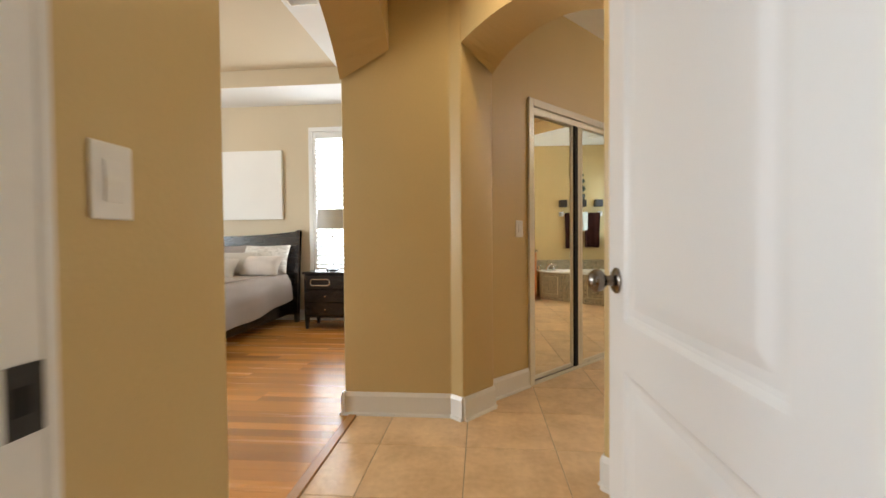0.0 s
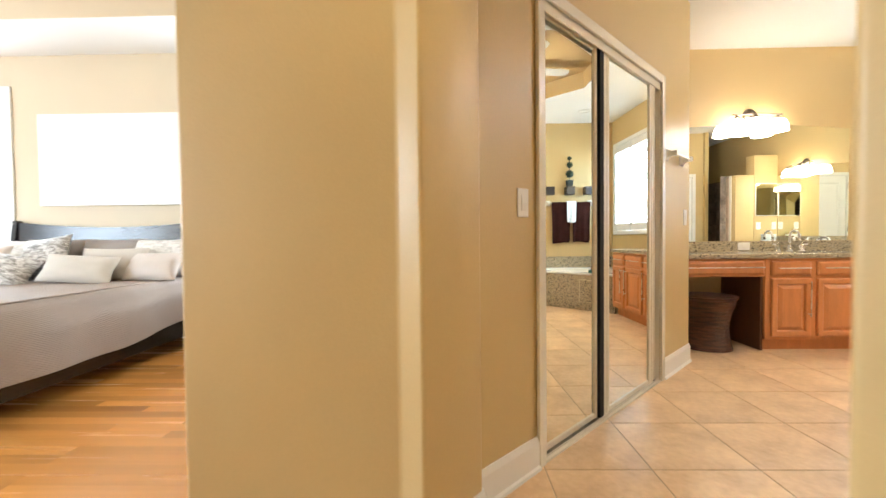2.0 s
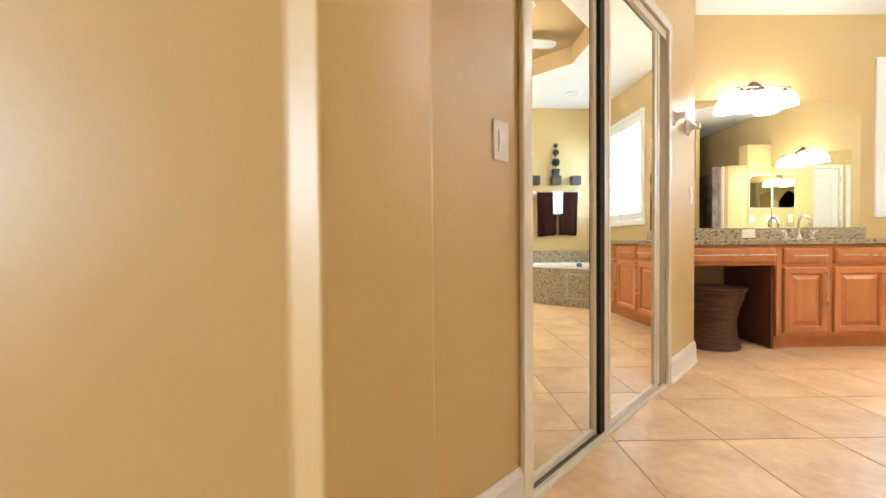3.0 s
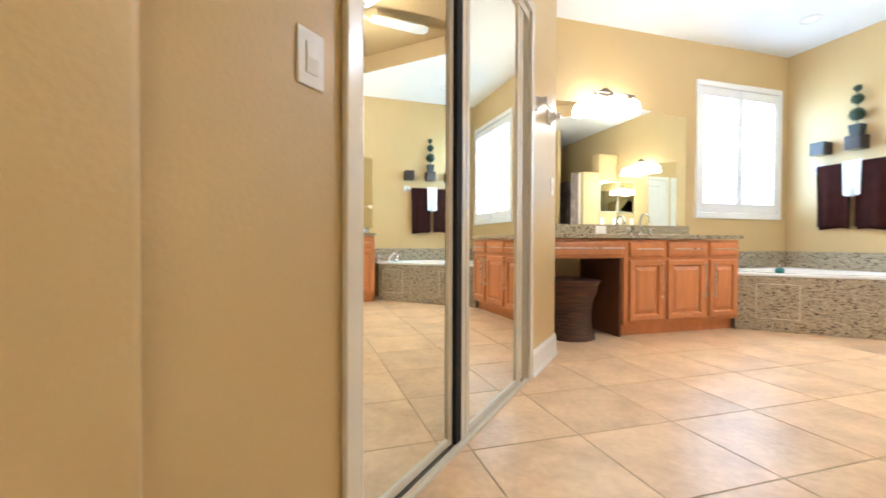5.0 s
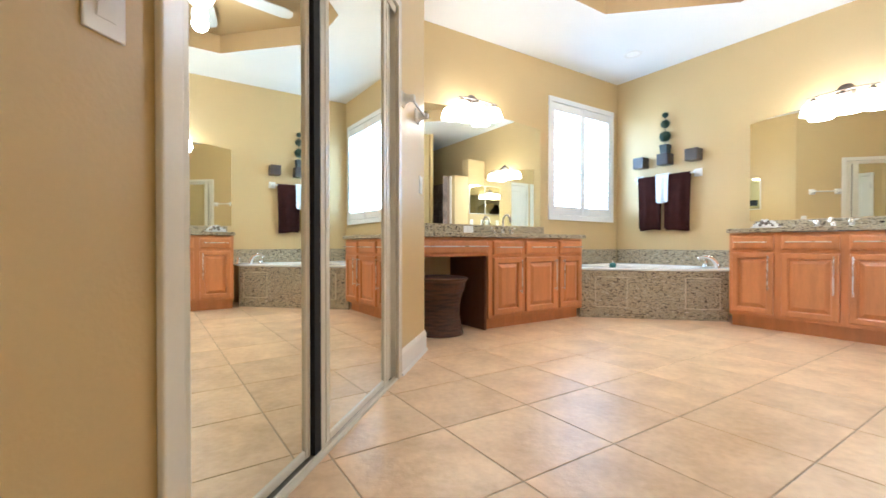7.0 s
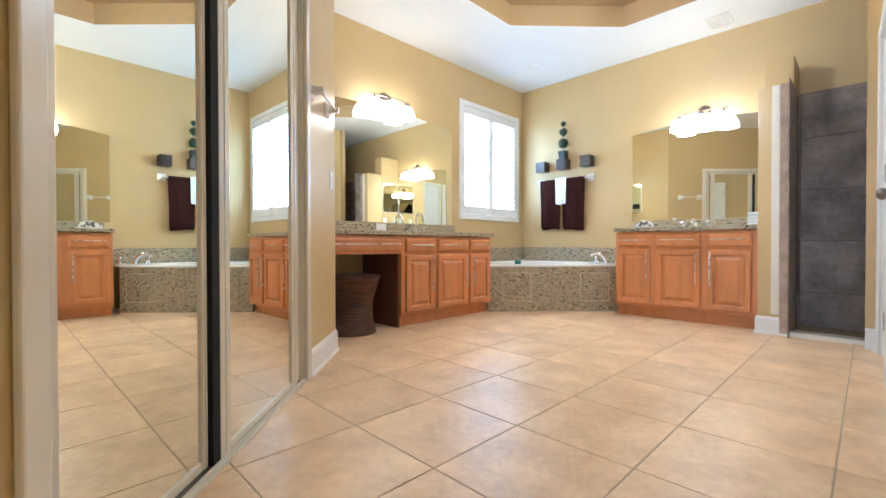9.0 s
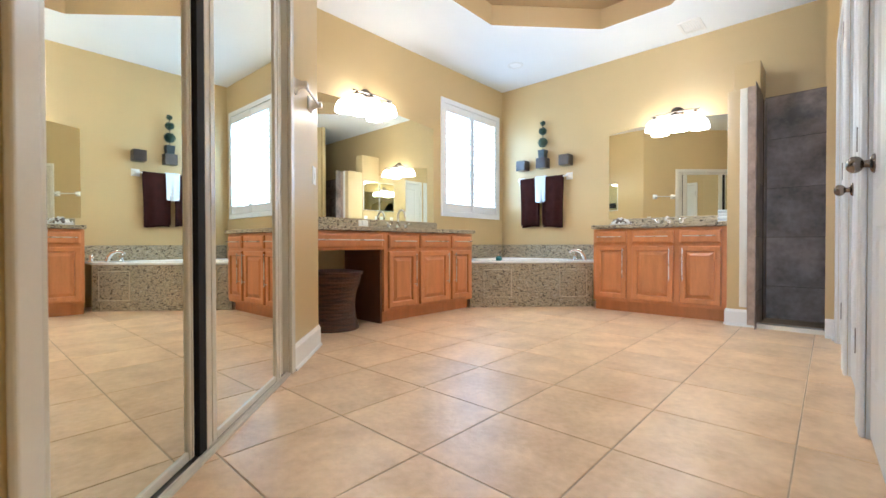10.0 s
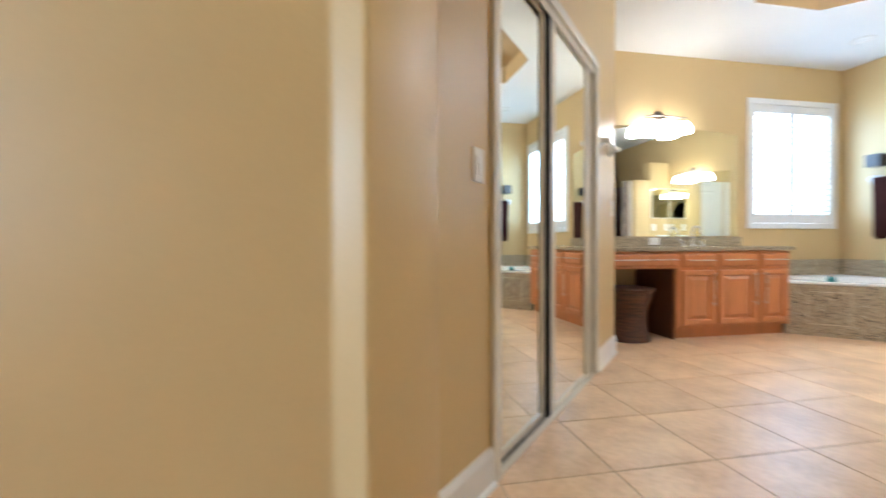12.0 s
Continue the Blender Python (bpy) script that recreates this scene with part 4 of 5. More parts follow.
def shutter_window(name, x0, x1, z0, z1, y, panels, tilt, label, casing=0.06, pitch=0.062, depth=0.15):
    """A window in a wall that faces -y, with louvred shutters in its opening."""
    w = tagged(thing(name, pose(0, 0, 0), label, "window"), kind="structure")
    bm = B()
    for a, b_, c, d in ((x0 - casing, z0 - casing, x1 + casing, z0), (x0 - casing, z1, x1 + casing, z1 + casing), (x0 - casing, z0, x0, z1), (x1, z0, x1 + casing, z1)):
        box(bm, a, y - 0.022, b_, c, y - 0.001, d)
    soften(bm, 0.004, 2)
    part("window_frame", bm, M_SHUT, w)
    bm = B()
    box(bm, x0, y + depth - 0.06, z0, x1, y + depth - 0.054, z1)
    pane = part("pane", bm, M_GLASS, w)
    pane.visible_shadow = False
    for a, b_ in ((x0 + 0.0005, x0 + 0.0025), (x1 - 0.0025, x1 - 0.0005)):
        bm = B()
        box(bm, a, y + 0.016, z0 + 0.002, b_, y + depth - 0.061, z1 - 0.002)
        box(bm, a, y + depth - 0.053, z0 + 0.002, b_, y + depth, z1 - 0.002)
        part("jamb_lining", bm, M_SHUT, w)
    span = (x1 - x0) / panels
    g = random.Random(int(x0 * 100))
    for p in range(panels):
        a, b_ = x0 + p * span + 0.003, x0 + (p + 1) * span - 0.003
        bm = B()
        s = 0.035
        box(bm, a, y - 0.015, z0 + 0.003, a + s, y + 0.015, z1 - 0.003)
        box(bm, b_ - s, y - 0.015, z0 + 0.003, b_, y + 0.015, z1 - 0.003)
        box(bm, a + s, y - 0.013, z0 + 0.003, b_ - s, y + 0.013, z0 + 0.10)
        box(bm, a + s, y - 0.013, z1 - 0.09, b_ - s, y + 0.013, z1 - 0.003)
        soften(bm, 0.003, 1)
        leaf = part("shutter", bm, M_SHUT, w)
        z = z0 + 0.135
        lou = None
        while z < z1 - 0.11:
            if lou is None:
                bm = B()
                pts = [(-0.030, 0), (-0.018, 0.005), (0, 0.0065), (0.018, 0.005), (0.030, 0), (0.018, -0.005), (0, -0.0065), (-0.018, -0.005)]
                slab(bm, [(a + s, q, r) for q, r in pts], (a + s, 0, 0), (b_ - s, 0, 0))
                lou = part("louver", bm, M_SHUT, leaf)
            else:
                lo2 = new("louver", lou.data)
                lo2.parent = leaf
                lou = lo2
            lou.matrix_basis = pose(0, y, z, tilt + g.uniform(-2, 2), 0, 0)
            z += pitch
        bm = B()
        xm = (a + b_) / 2
        box(bm, xm - 0.005, y - 0.045, z0 + 0.14, xm + 0.005, y - 0.036, z1 - 0.13)
        part("tilt_rod", bm, M_SHUT, leaf)
    return w


shutter_window("window_1", 4.17, 5.24, 1.09, 2.39, YW, 2, 12, "white plantation shutters in the bathroom window, louvers open")
shutter_window("window_2", -5.22, -4.50, 0.62, 2.55, BEDY, 1, 12, "tall white shuttered bedroom window, louvers open")
shutter_window("window_3", -2.14, -1.40, 0.62, 2.55, BEDY, 1, 25, "tall white shuttered bedroom window beside the bed")
M_OUT = glowing("bright_hazy_sky", (0.76, 0.89, 1.0), 6.5)
bm = B()
box(bm, -8.5, 6.5, -1.0, 8.5, 6.55, 6.0)
tagged(link("backdrop", bm, M_OUT), "bright hazy sky outside the windows", "sky", kind="structure")

# ---- bath: shower ----
bm = B()
box(bm, XR - 0.012, 0.30, -0.05, XR - 0.004, 2.46, 2.055)
SHW = structure("shower_wall", bm, M_DARKGROUT, "dark slate tile wall of the shower", "wall")
bm = B()
box(bm, 4.74, 2.45, -0.05, XR - 0.014, 2.458, 1.98)
SHS = structure("shower_side_wall", bm, M_DARKGROUT, "dark slate tile on the half wall", "wall")
bm = B()
box(bm, 4.70, 2.03, -0.02, 4.80, 2.455, 0.035)
soften(bm, 0.006, 2)
structure("shower_curb", bm, M_FRAME, "low cream stone shower curb", "curb")
bm = B()
box(bm, 4.80, 0.30, -0.06, XR - 0.014, 2.45, -0.02)
box(bm, 4.25, 0.30, -0.06, 4.80, 1.80, -0.02)
structure("shower_floor", bm, M_DARKTILE, "dark slate shower floor", "floor")
bm = B()
box(bm, 4.703, 2.444, 0.0, 4.716, 2.512, 1.985)
soften(bm, 0.003, 1)
structure("shower_edge_trim", bm, M_EDGETILE, "brown slate edge trim on the half wall end", "trim")


# cream strip imitates the bright highlight along the half wall's rounded edge
bm = B()
box(bm, 4.706, 2.5125, 0.16, 4.7195, 2.566, 1.982)
soften(bm, 0.006, 3)
structure("stub_edge_highlight", bm, M_FRAME, "pale strip standing in for the highlight on the half wall end", "trim", True)


def flat_tile(w, h, mat, t=0.006):
    bm = B()
    ring_face(bm, [(0, 0, w, h), (0, 0, w, h), (0.002, 0.002, w - 0.002, h - 0.002)], [0, -t + 0.002, -t])
    me = bpy.data.meshes.new("tile")
    bmesh.ops.recalc_face_normals(bm, faces=bm.faces)
    bm.to_mesh(me)
    bm.free()
    me.materials.append(mat)
    return me


SHT = flat_tile(0.453, 0.449, M_DARKTILE)
SHCUT = flat_tile(0.453, 0.39, M_DARKTILE)
for col in range(5):
    for row in range(5):
        t_ob = new("tile", SHT if row < 4 else SHCUT)
        t_ob.matrix_basis = pose(XR - 0.012, 2.128 + 0.457 - 0.457 * col - 0.128, -0.153 + 0.453 * row, 0, 0, -90)
        t_ob.parent = SHW
for col in range(2):
    for row in range(5):
        t_ob = new("tile", SHT if row < 4 else SHCUT)
        t_ob.matrix_basis = pose(4.745 + 0.31 * col + (0.0 if col else -0.14) + 0.147 * col, 2.450, -0.153 + 0.453 * row - (0.06 if row == 4 else 0))
        t_ob.parent = SHS

bm = B()
box(bm, 4.25, 0.304, -0.05, XR - 0.014, 0.312, 2.055)
SHE = structure("shower_end_wall", bm, M_DARKGROUT, "dark slate tile on the end wall of the shower", "wall")
for col in range(3):
    for row in range(5):
        t_ob = new("tile", SHT if row < 4 else SHCUT)
        t_ob.matrix_basis = pose(XR - 0.02 - 0.457 * col, 0.312, -0.153 + 0.453 * row, 0, 0, 180)
        t_ob.parent = SHE
sh_ = thing("corner_shelf", pose(XR - 0.02, 0.32, 1.24), "pale stone corner shelf on the dark shower tiles", "shelf")
bm = B()
prism(bm, [(0, 0)] + [(-0.26 * math.cos(math.pi / 2 * k / 10), 0.26 * math.sin(math.pi / 2 * k / 10)) for k in range(11)], 0, 0.022)
soften(bm, 0.004, 2)
part("shelf_board", bm, M_FRAME, sh_)

# ---- doors ----
def knob_set(parent, x, z, t, mat=None):
    """A round knob with its rose on each side of a leaf of thickness t (y from 0 to t)."""
    mat = mat or M_KNOB
    for side in (-1, 1):
        bm = B()
        prof = [(0.0, 0.0), (0.033, 0.0), (0.033, 0.004), (0.026, 0.010), (0.014, 0.013), (0.012, 0.027), (0.019, 0.031), (0.0265, 0.039), (0.0295, 0.049), (0.028, 0.058), (0.021, 0.067), (0.011, 0.072), (0.0, 0.073)]
        vs = lathe(bm, prof, 24, pose(0, 0, 0, 90, 0, 0) if side < 0 else pose(0, 0, 0, -90, 0, 0))
        part("knob", bm, mat, parent, "round aged nickel door knob", smooth=True, at=pose(x, 0 if side < 0 else t, z))


def door_leaf(m, w, h, t, name, label, knob_x, hinge_x, hinge_y=-0.006):
    """A moulded panel door; x across, faces at y = 0 and y = t."""
    d = tagged(thing(name, m, label, "door"), kind="structure")
    bm = B()
    s, mid = 0.115, 0.80
    rects = [(s, 0.22, w - s, mid - 0.06), (s, mid + 0.06, w - s, h - 0.12)]
    core = 0.010
    box(bm, 0, core, 0, w, t - core, h)
    for y0, y1 in ((0, core), (t - core, t)):
        for a, b_, c, e in ((0, 0, s, h), (w - s, 0, w, h), (s, 0, w - s, 0.22), (s, mid - 0.06, w - s, mid + 0.06), (s, h - 0.12, w - s, h)):
            box(bm, a, y0, b_, c, y1, e)
    for r in rects:
        for f, sign in ((0.0, 1), (t, -1)):
            seq = [(0.0, 0.0), (0.010, 0.007), (0.018, 0.009), (0.035, 0.009), (0.060, 0.003), (0.065, 0.0025)]
            ring_face(bm, [inset(r, q) for q, _ in seq], [f + sign * yy for _, yy in seq])
    part("leaf", bm, M_DOOR, d)
    if knob_x is not None:
        knob_set(d, knob_x, 0.955, t)
    for z in (0.262, 1.03, 1.80):
        bm = B()
        tube(bm, [(hinge_x, hinge_y, z), (hinge_x, hinge_y, z + 0.095)], 0.0075, 10)
        part("hinge", bm, M_BRONZE, d, "dark metal hinge")
    return d


door_leaf(pose(0.455, 0.315, 0.012, 0, 0, 90) @ Matrix.Translation((0, -0.036, 0)), 0.775, 2.03, 0.036, "door_1", "white moulded panel door standing open with a round knob", 0.71, 0.0)
for (x0, x1), nm in zip(DOORS, ("door_2", "door_3", "door_4")):
    door_leaf(SOUTH @ pose(x1 - 0.004, YS - 0.012, 0.01, 0, 0, 180), x1 - x0 - 0.008, 2.03, 0.036, nm, "white moulded panel door, closed" + ("" if nm == "door_4" else ", with a round knob"), None if nm == "door_4" else 0.065, x1 - x0 - 0.002, -0.026)


def casing(name, x0, x1, h, y, m, label, w=0.06, t=0.018, depth=0.12):
    """Trim round an opening in a wall facing -y (after m), and the jamb lining."""
    bm = B()
    for a, b_, c, d in ((x0 - w, 0, x0, h + w), (x1, 0, x1 + w, h + w), (x0, h, x1, h + w)):
        box(bm, a, y - t, b_, c, y - 0.001, d)
    soften(bm, 0.005, 2)
    for a, b_, c, d in ((x0 - 0.012, 0, x0, h), (x1, 0, x1 + 0.012, h), (x0 - 0.012, h, x1 + 0.012, h + 0.012)):
        box(bm, a, y + 0.001, b_, c, y + depth - 0.003, d)
    ob = structure(name, bm, M_TRIM, label, "trim")
    ob.matrix_basis = m
    return ob


for x0, x1 in DOORS:
    casing("door_casing", -x1 + 0.012, -x0 - 0.012, 2.042, -YS, SOUTH @ pose(0, 0, 0, 0, 0, 180), "white painted door casing")
casing("entry_casing", -0.448, 0.322, 2.05, -0.306, pose(0, 0, 0, 0, 0, 180), "white painted door frame", depth=0.116)
casing("entry_casing", -0.322, 0.448, 2.05, 0.19, pose(0, 0, 0), "white painted door frame", depth=0.01)
bm = B()
box(bm, -0.322, 0.235, 0, -0.312, 0.262, 2.05)
box(bm, -0.312, 0.235, 2.04, 0.438, 0.262, 2.05)
box(bm, 0.438, 0.235, 0, 0.448, 0.262, 2.05)
structure("door_stop", bm, M_TRIM, "white painted door stop", "trim")
M_STRIKE = material("blackened_metal", (0.05, 0.045, 0.04), 0.45, 0.6, dark=0.6, scale=25, fine=150)
sp = thing("strike_plate", pose(-0.3215, 0.283, 0.925), "dark aged metal strike plate let into the door jamb", "strike plate")
bm = B()
box(bm, 0, -0.024, -0.034, 0.0025, 0.020, 0.034)
part("plate", bm, M_STRIKE, sp)
# no hole is cut: a black patch gives the dark of the latch hole
bm = B()
box(bm, 0.0026, -0.010, -0.014, 0.0032, 0.008, 0.014)
part("latch_hole", bm, M_BLACKGAP, sp)

# ---- mirrored sliding closet ----
cl = tagged(thing("closet_frame", CO, "cream painted frame of the sliding closet doors", "frame"), kind="structure")
bm = B()
for a, b_, c, d in ((CL, 0, CL + 0.055, CH), (CW - 0.055, 0, CW, CH), (CL + 0.055, CH - 0.055, CW - 0.055, CH)):
    box(bm, a, -0.02, b_, c, -0.001, d)
soften(bm, 0.005, 2)
for a, b_, c, d in ((CL + 0.05, 0, CL + 0.058, CH - 0.05), (CW - 0.058, 0, CW - 0.05, CH - 0.05), (CL + 0.058, CH - 0.058, CW - 0.058, CH - 0.05)):
    box(bm, a, 0.001, b_, c, 0.118, d)
part("casing", bm, M_FRAME, cl)
M_ALU = material("satin_aluminium", (0.72, 0.66, 0.54), 0.35, 0.15, dark=0.96, scale=4, fine=120, bump=0.0)
M_GROOVE = material("darkened_track_metal", (0.30, 0.265, 0.21), 0.5, 0.2, dark=0.6, scale=8, fine=60, bump=0.0)
M_STILE = material("cream_metal_stile", (0.74, 0.68, 0.55), 0.32, 0.0, dark=0.96, scale=4, fine=90, bump=0.0)
bm = B()
box(bm, CL + 0.06, -0.001, CH - 0.10, CW - 0.06, 0.004, CH - 0.06)
box(bm, CL + 0.06, 0.018, CH - 0.066, CW - 0.06, 0.112, CH - 0.06)
box(bm, CL + 0.06, 0.058, CH - 0.09, CW - 0.06, 0.062, CH - 0.066)
part("head_track", bm, M_ALU, cl)
# track floor coloured darker than the rails, for the shade in its grooves
bm = B()
box(bm, CL + 0.06, 0.005, 0, CW - 0.06, 0.112, 0.006)
part("track_groove", bm, M_GROOVE, cl, "track floor darkened for the shade between the rails")
bm = B()
box(bm, CL + 0.06, -0.012, 0.0, CW - 0.06, 0.005, 0.010)
for y in (0.006, 0.050, 0.088):
    box(bm, CL + 0.06, y, 0.0065, CW - 0.06, y + 0.004, 0.017)
part("floor_track", bm, M_ALU, cl)
# black board across the opening, its colour standing for the unlit closet
bm = B()
box(bm, CL, 0.125, -0.02, CW, 0.14, CH)
part("dark_back", bm, M_BLACKGAP, cl)


def sliding_door(x0, x1, y, label, dark_gap, s=0.05, s2=0.03):
    d = thing("mirror_door", CO @ pose(0, y, 0), label, "sliding door", "closet doors")
    z0, z1, t = 0.018, CH - 0.075, 0.024
    for a, b_ in ((x0, x0 + s), (x1 - s2, x1)):
        bm = B()
        box(bm, a, 0, z0, b_, t, z1)
        soften(bm, 0.005, 2)
        bx = (a + b_) / 2
        box(bm, bx - 0.003, -0.003, z0 + 0.01, bx + 0.003, 0.001, z1 - 0.01)
        part("stile", bm, M_STILE, d, "cream metal stile")
    for a, b_ in ((z0, z0 + 0.03), (z1 - 0.025, z1)):
        bm = B()
        box(bm, x0 + s, 0.002, a, x1 - s2, t - 0.002, b_)
        soften(bm, 0.003, 1)
        part("rail", bm, M_STILE, d)
    bm = B()
    box(bm, x0 + s - 0.004, 0.009, z0 + 0.028, x1 - s2 + 0.004, 0.014, z1 - 0.023)
    part("mirror_pane", bm, M_MIRROR, d, "silvered mirror pane")
    # flat black strip drawn for the dark gap where the two doors meet
    if dark_gap:
        bm = B()
        box(bm, x0 - 0.045, 0.001, z0, x0 - 0.001, 0.026, z1)
        part("gap_strip", bm, M_BLACKGAP, d, "black strip standing for the dark gap between the doors")
    return d


sliding_door(CL + 0.065, 0.618, 0.022, "mirrored sliding closet door on the rear track", False)
sliding_door(0.664, 1.415, 0.006, "mirrored sliding closet door on the front track", True, 0.07, 0.075)
bm = B()
box(bm, 1.42, 0.030, 0.018, CW - 0.06, 0.11, CH - 0.07)
box(bm, 1.45, 0.016, 0.018, 1.465, 0.030, CH - 0.07)
soften(bm, 0.003, 1)
part("side_channel", bm, M_STILE, cl, "cream metal side channel")

# towel bar on the closet wall
tb2 = thing("towel_bar", CO @ pose(1.79, 0, 1.575), "white ceramic towel bar on the closet wall", "towel bar")
for x in (-0.17, 0.17):
    q = ceramic_post()
    part("post", q, M_CERAMIC, tb2, smooth=True, at=pose(x, -0.001, 0, 0, 0, 90))
bm = B()
tube(bm, [(-0.17, -0.06, 0), (0.17, -0.06, 0)], 0.008, 12)
part("rod", bm, M_CERAMIC, tb2, smooth=True)

# ---- ceiling fan, recessed lamp, vent ----
M_FANW = material("white_fan_paint", (0.45, 0.45, 0.43), 0.4, dark=0.95, scale=4, fine=60, bump=0.03)
M_GLOBE = glowing("lit_opal_glass", (1.0, 0.93, 0.80), 6.0)
fan = thing("ceiling_fan", pose(3.48, 3.41, CEIL + 0.20), "white ceiling fan with a lit opal globe in the tray", "ceiling fan")
bm = B()
lathe(bm, [(0.0, 0.0), (0.075, 0.0), (0.075, -0.012), (0.065, -0.020), (0.0, -0.020)], 24)
part("canopy", bm, M_FANW, fan, smooth=True)
bm = B()
lathe(bm, [(0.0, -0.019), (0.06, -0.019), (0.105, -0.03), (0.118, -0.05), (0.115, -0.085), (0.07, -0.105), (0.06, -0.118), (0.0, -0.118)], 28)
part("motor", bm, M_FANW, fan, smooth=True)
bm = B()
lathe(bm, [(0.055, -0.119), (0.085, -0.13), (0.108, -0.165), (0.112, -0.205), (0.098, -0.25), (0.062, -0.288), (0.0, -0.305)], 28)
part("globe", bm, M_GLOBE, fan, "lit opal glass globe", smooth=True)
for k in range(5):
    a = 12 + 72 * k
    bm = B()
    pts = [(0.20, -0.055), (0.45, -0.066), (0.70, -0.07), (0.765, -0.05), (0.785, 0.0), (0.765, 0.05), (0.70, 0.07), (0.45, 0.066), (0.20, 0.055)]
    prism(bm, pts, -0.004, 0.004)
    bmesh.ops.transform(bm, matrix=pose(0, 0, -0.105, 10, 0, 0), verts=bm.verts)
    part("blade", bm, M_FANW, fan, at=pose(0, 0, 0, 0, 0, a))
    bm = B()
    tube(bm, [(0.10, 0, -0.085), (0.17, 0, -0.118), (0.24, 0, -0.112)], [0.012, 0.010, 0.014], 8)
    part("blade_arm", bm, M_FANW, fan, at=pose(0, 0, 0, 0, 0, a))
M_CAN = glowing("frosted_lamp_lens", (0.82, 0.81, 0.79), 0.04)


def recessed_light(x, y, z):
    r = thing("recessed_light", pose(x, y, z), "round recessed ceiling lamp with white trim", "ceiling light")
    bm = B()
    lathe(bm, [(0.095, -0.001), (0.095, -0.006), (0.075, -0.010), (0.066, -0.004), (0.066, -0.001)], 28)
    part("trim_ring", bm, M_TRIM, r, smooth=True)
    bm = B()
    lathe(bm, [(0.066, -0.002), (0.0, -0.0035)], 28)
    part("lens", bm, M_CAN, r)


recessed_light(4.74, 4.79, CEIL)
recessed_light(4.92, 1.30, CEIL)
# unseen hall fixture, added to go with the presumed warm lamp
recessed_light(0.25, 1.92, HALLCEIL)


def ceiling_vent(m, w, d):
    v = thing("ceiling_vent", m, "white louvred air vent in the ceiling", "vent")
    bm = B()
    for a, b_, c, e in ((0, 0, w, 0.025), (0, d - 0.025, w, d), (0, 0.025, 0.025, d - 0.025), (w - 0.025, 0.025, w, d - 0.025)):
        box(bm, a, b_, -0.010, c, e, -0.001)
    part("frame", bm, M_TRIM, v)
    y = 0.035
    while y < d - 0.035:
        bm = B()
        box(bm, 0.025, 0, -0.001, w - 0.025, 0.016, 0.001)
        part("slat", bm, M_TRIM, v, at=pose(0, y, -0.006, 35, 0, 0))
        y += 0.02


ceiling_vent(pose(5.00, 2.92, CEIL), 0.28, 0.20)
ceiling_vent(pose(-1.37, 2.95, BEDC), 0.26, 0.20)

# ---- bedroom ----
M_DARKWOOD = material("espresso_wood", (0.022, 0.015, 0.014), 0.22, dark=0.7, scale=3, fine=40, bump=0.03, stretch=(1, 6, 6))
M_COVER = material("taupe_quilted_cotton", (0.33, 0.262, 0.22), 0.62, dark=0.9, scale=5, fine=150, bump=0.4, bump_dist=0.003)
M_SHEET = material("pale_linen", (0.58, 0.53, 0.47), 0.9, dark=0.92, scale=6, fine=200, bump=0.3)
M_TAUPE = material("taupe_linen", (0.33, 0.29, 0.27), 0.9, dark=0.88, scale=6, fine=200, bump=0.3)
M_CREAMP = material("cream_cotton", (0.62, 0.55, 0.50), 0.9, dark=0.93, scale=6, fine=200, bump=0.3)
M_SILVER = speckled("silver_sequin_cloth", [(0.32, (0.10, 0.09, 0.085)), (0.46, (0.35, 0.33, 0.31)), (0.6, (0.66, 0.64, 0.62))], 16, 0.35)
M_PATTERN = speckled("grey_white_print", [(0.36, (0.52, 0.49, 0.45)), (0.46, (0.60, 0.57, 0.53)), (0.54, (0.70, 0.67, 0.63)), (0.7, (0.75, 0.72, 0.68))], 14, 0.85)
BX0, BX1, BY0, BY1 = -4.36, -2.44, 3.24, 5.30
bed = thing("bed", pose(0, 0, 0), "espresso wood bed with a curved headboard", "bed")
bm = B()
for a, b_, c, d in ((BX0, BY0, BX1, BY0 + 0.05), (BX0, BY0 + 0.05, BX0 + 0.04, BY1), (BX1 - 0.04, BY0 + 0.05, BX1, BY1)):
    box(bm, a, b_, 0.10, c, d, 0.34)
soften(bm, 0.006, 2)
part("frame", bm, M_DARKWOOD, bed)
for x in (BX0 + 0.05, BX1 - 0.05):
    bm = B()
    prism(bm, [(-0.04, -0.04), (0.04, -0.04), (0.04, 0.04), (-0.04, 0.04)], 0, 0.10)
    for v in bm.verts:
        if v.co.z < 0.01:
            v.co.x *= 0.7
            v.co.y *= 0.7
    part("leg", bm, M_DARKWOOD, bed, at=pose(x, BY0 + 0.06, 0))
bm = B()
n = 24
outl = [(BX0 - 0.03, 0.10), (BX1 + 0.13, 0.10)] + [(BX1 + 0.13 - (BX1 - BX0 + 0.16) * k / n, 1.15 + 0.065 * (2 * k / n - 1) ** 2) for k in range(n + 1)]
slab(bm, [(x, 5.31 + 0.09 * max(0, z - 0.4) / 0.8, z) for x, z in outl], (0, 0, 0), (0, 0.045, 0))
part("headboard", bm, M_DARKWOOD, bed)
for x in (BX0 - 0.03, BX1 + 0.085):
    bm = B()
    pts = [(5.28, 0.0), (5.285, 0.4), (5.33, 0.8), (5.385, 1.19), (5.385, 1.225), (5.45, 1.225), (5.45, 1.15), (5.40, 0.8), (5.36, 0.4), (5.35, 0.0)]
    slab(bm, [(x, yy, zz) for yy, zz in pts], (0, 0, 0), (0.045, 0, 0))
    part("headboard_post", bm, M_DARKWOOD, bed)
bm = B()
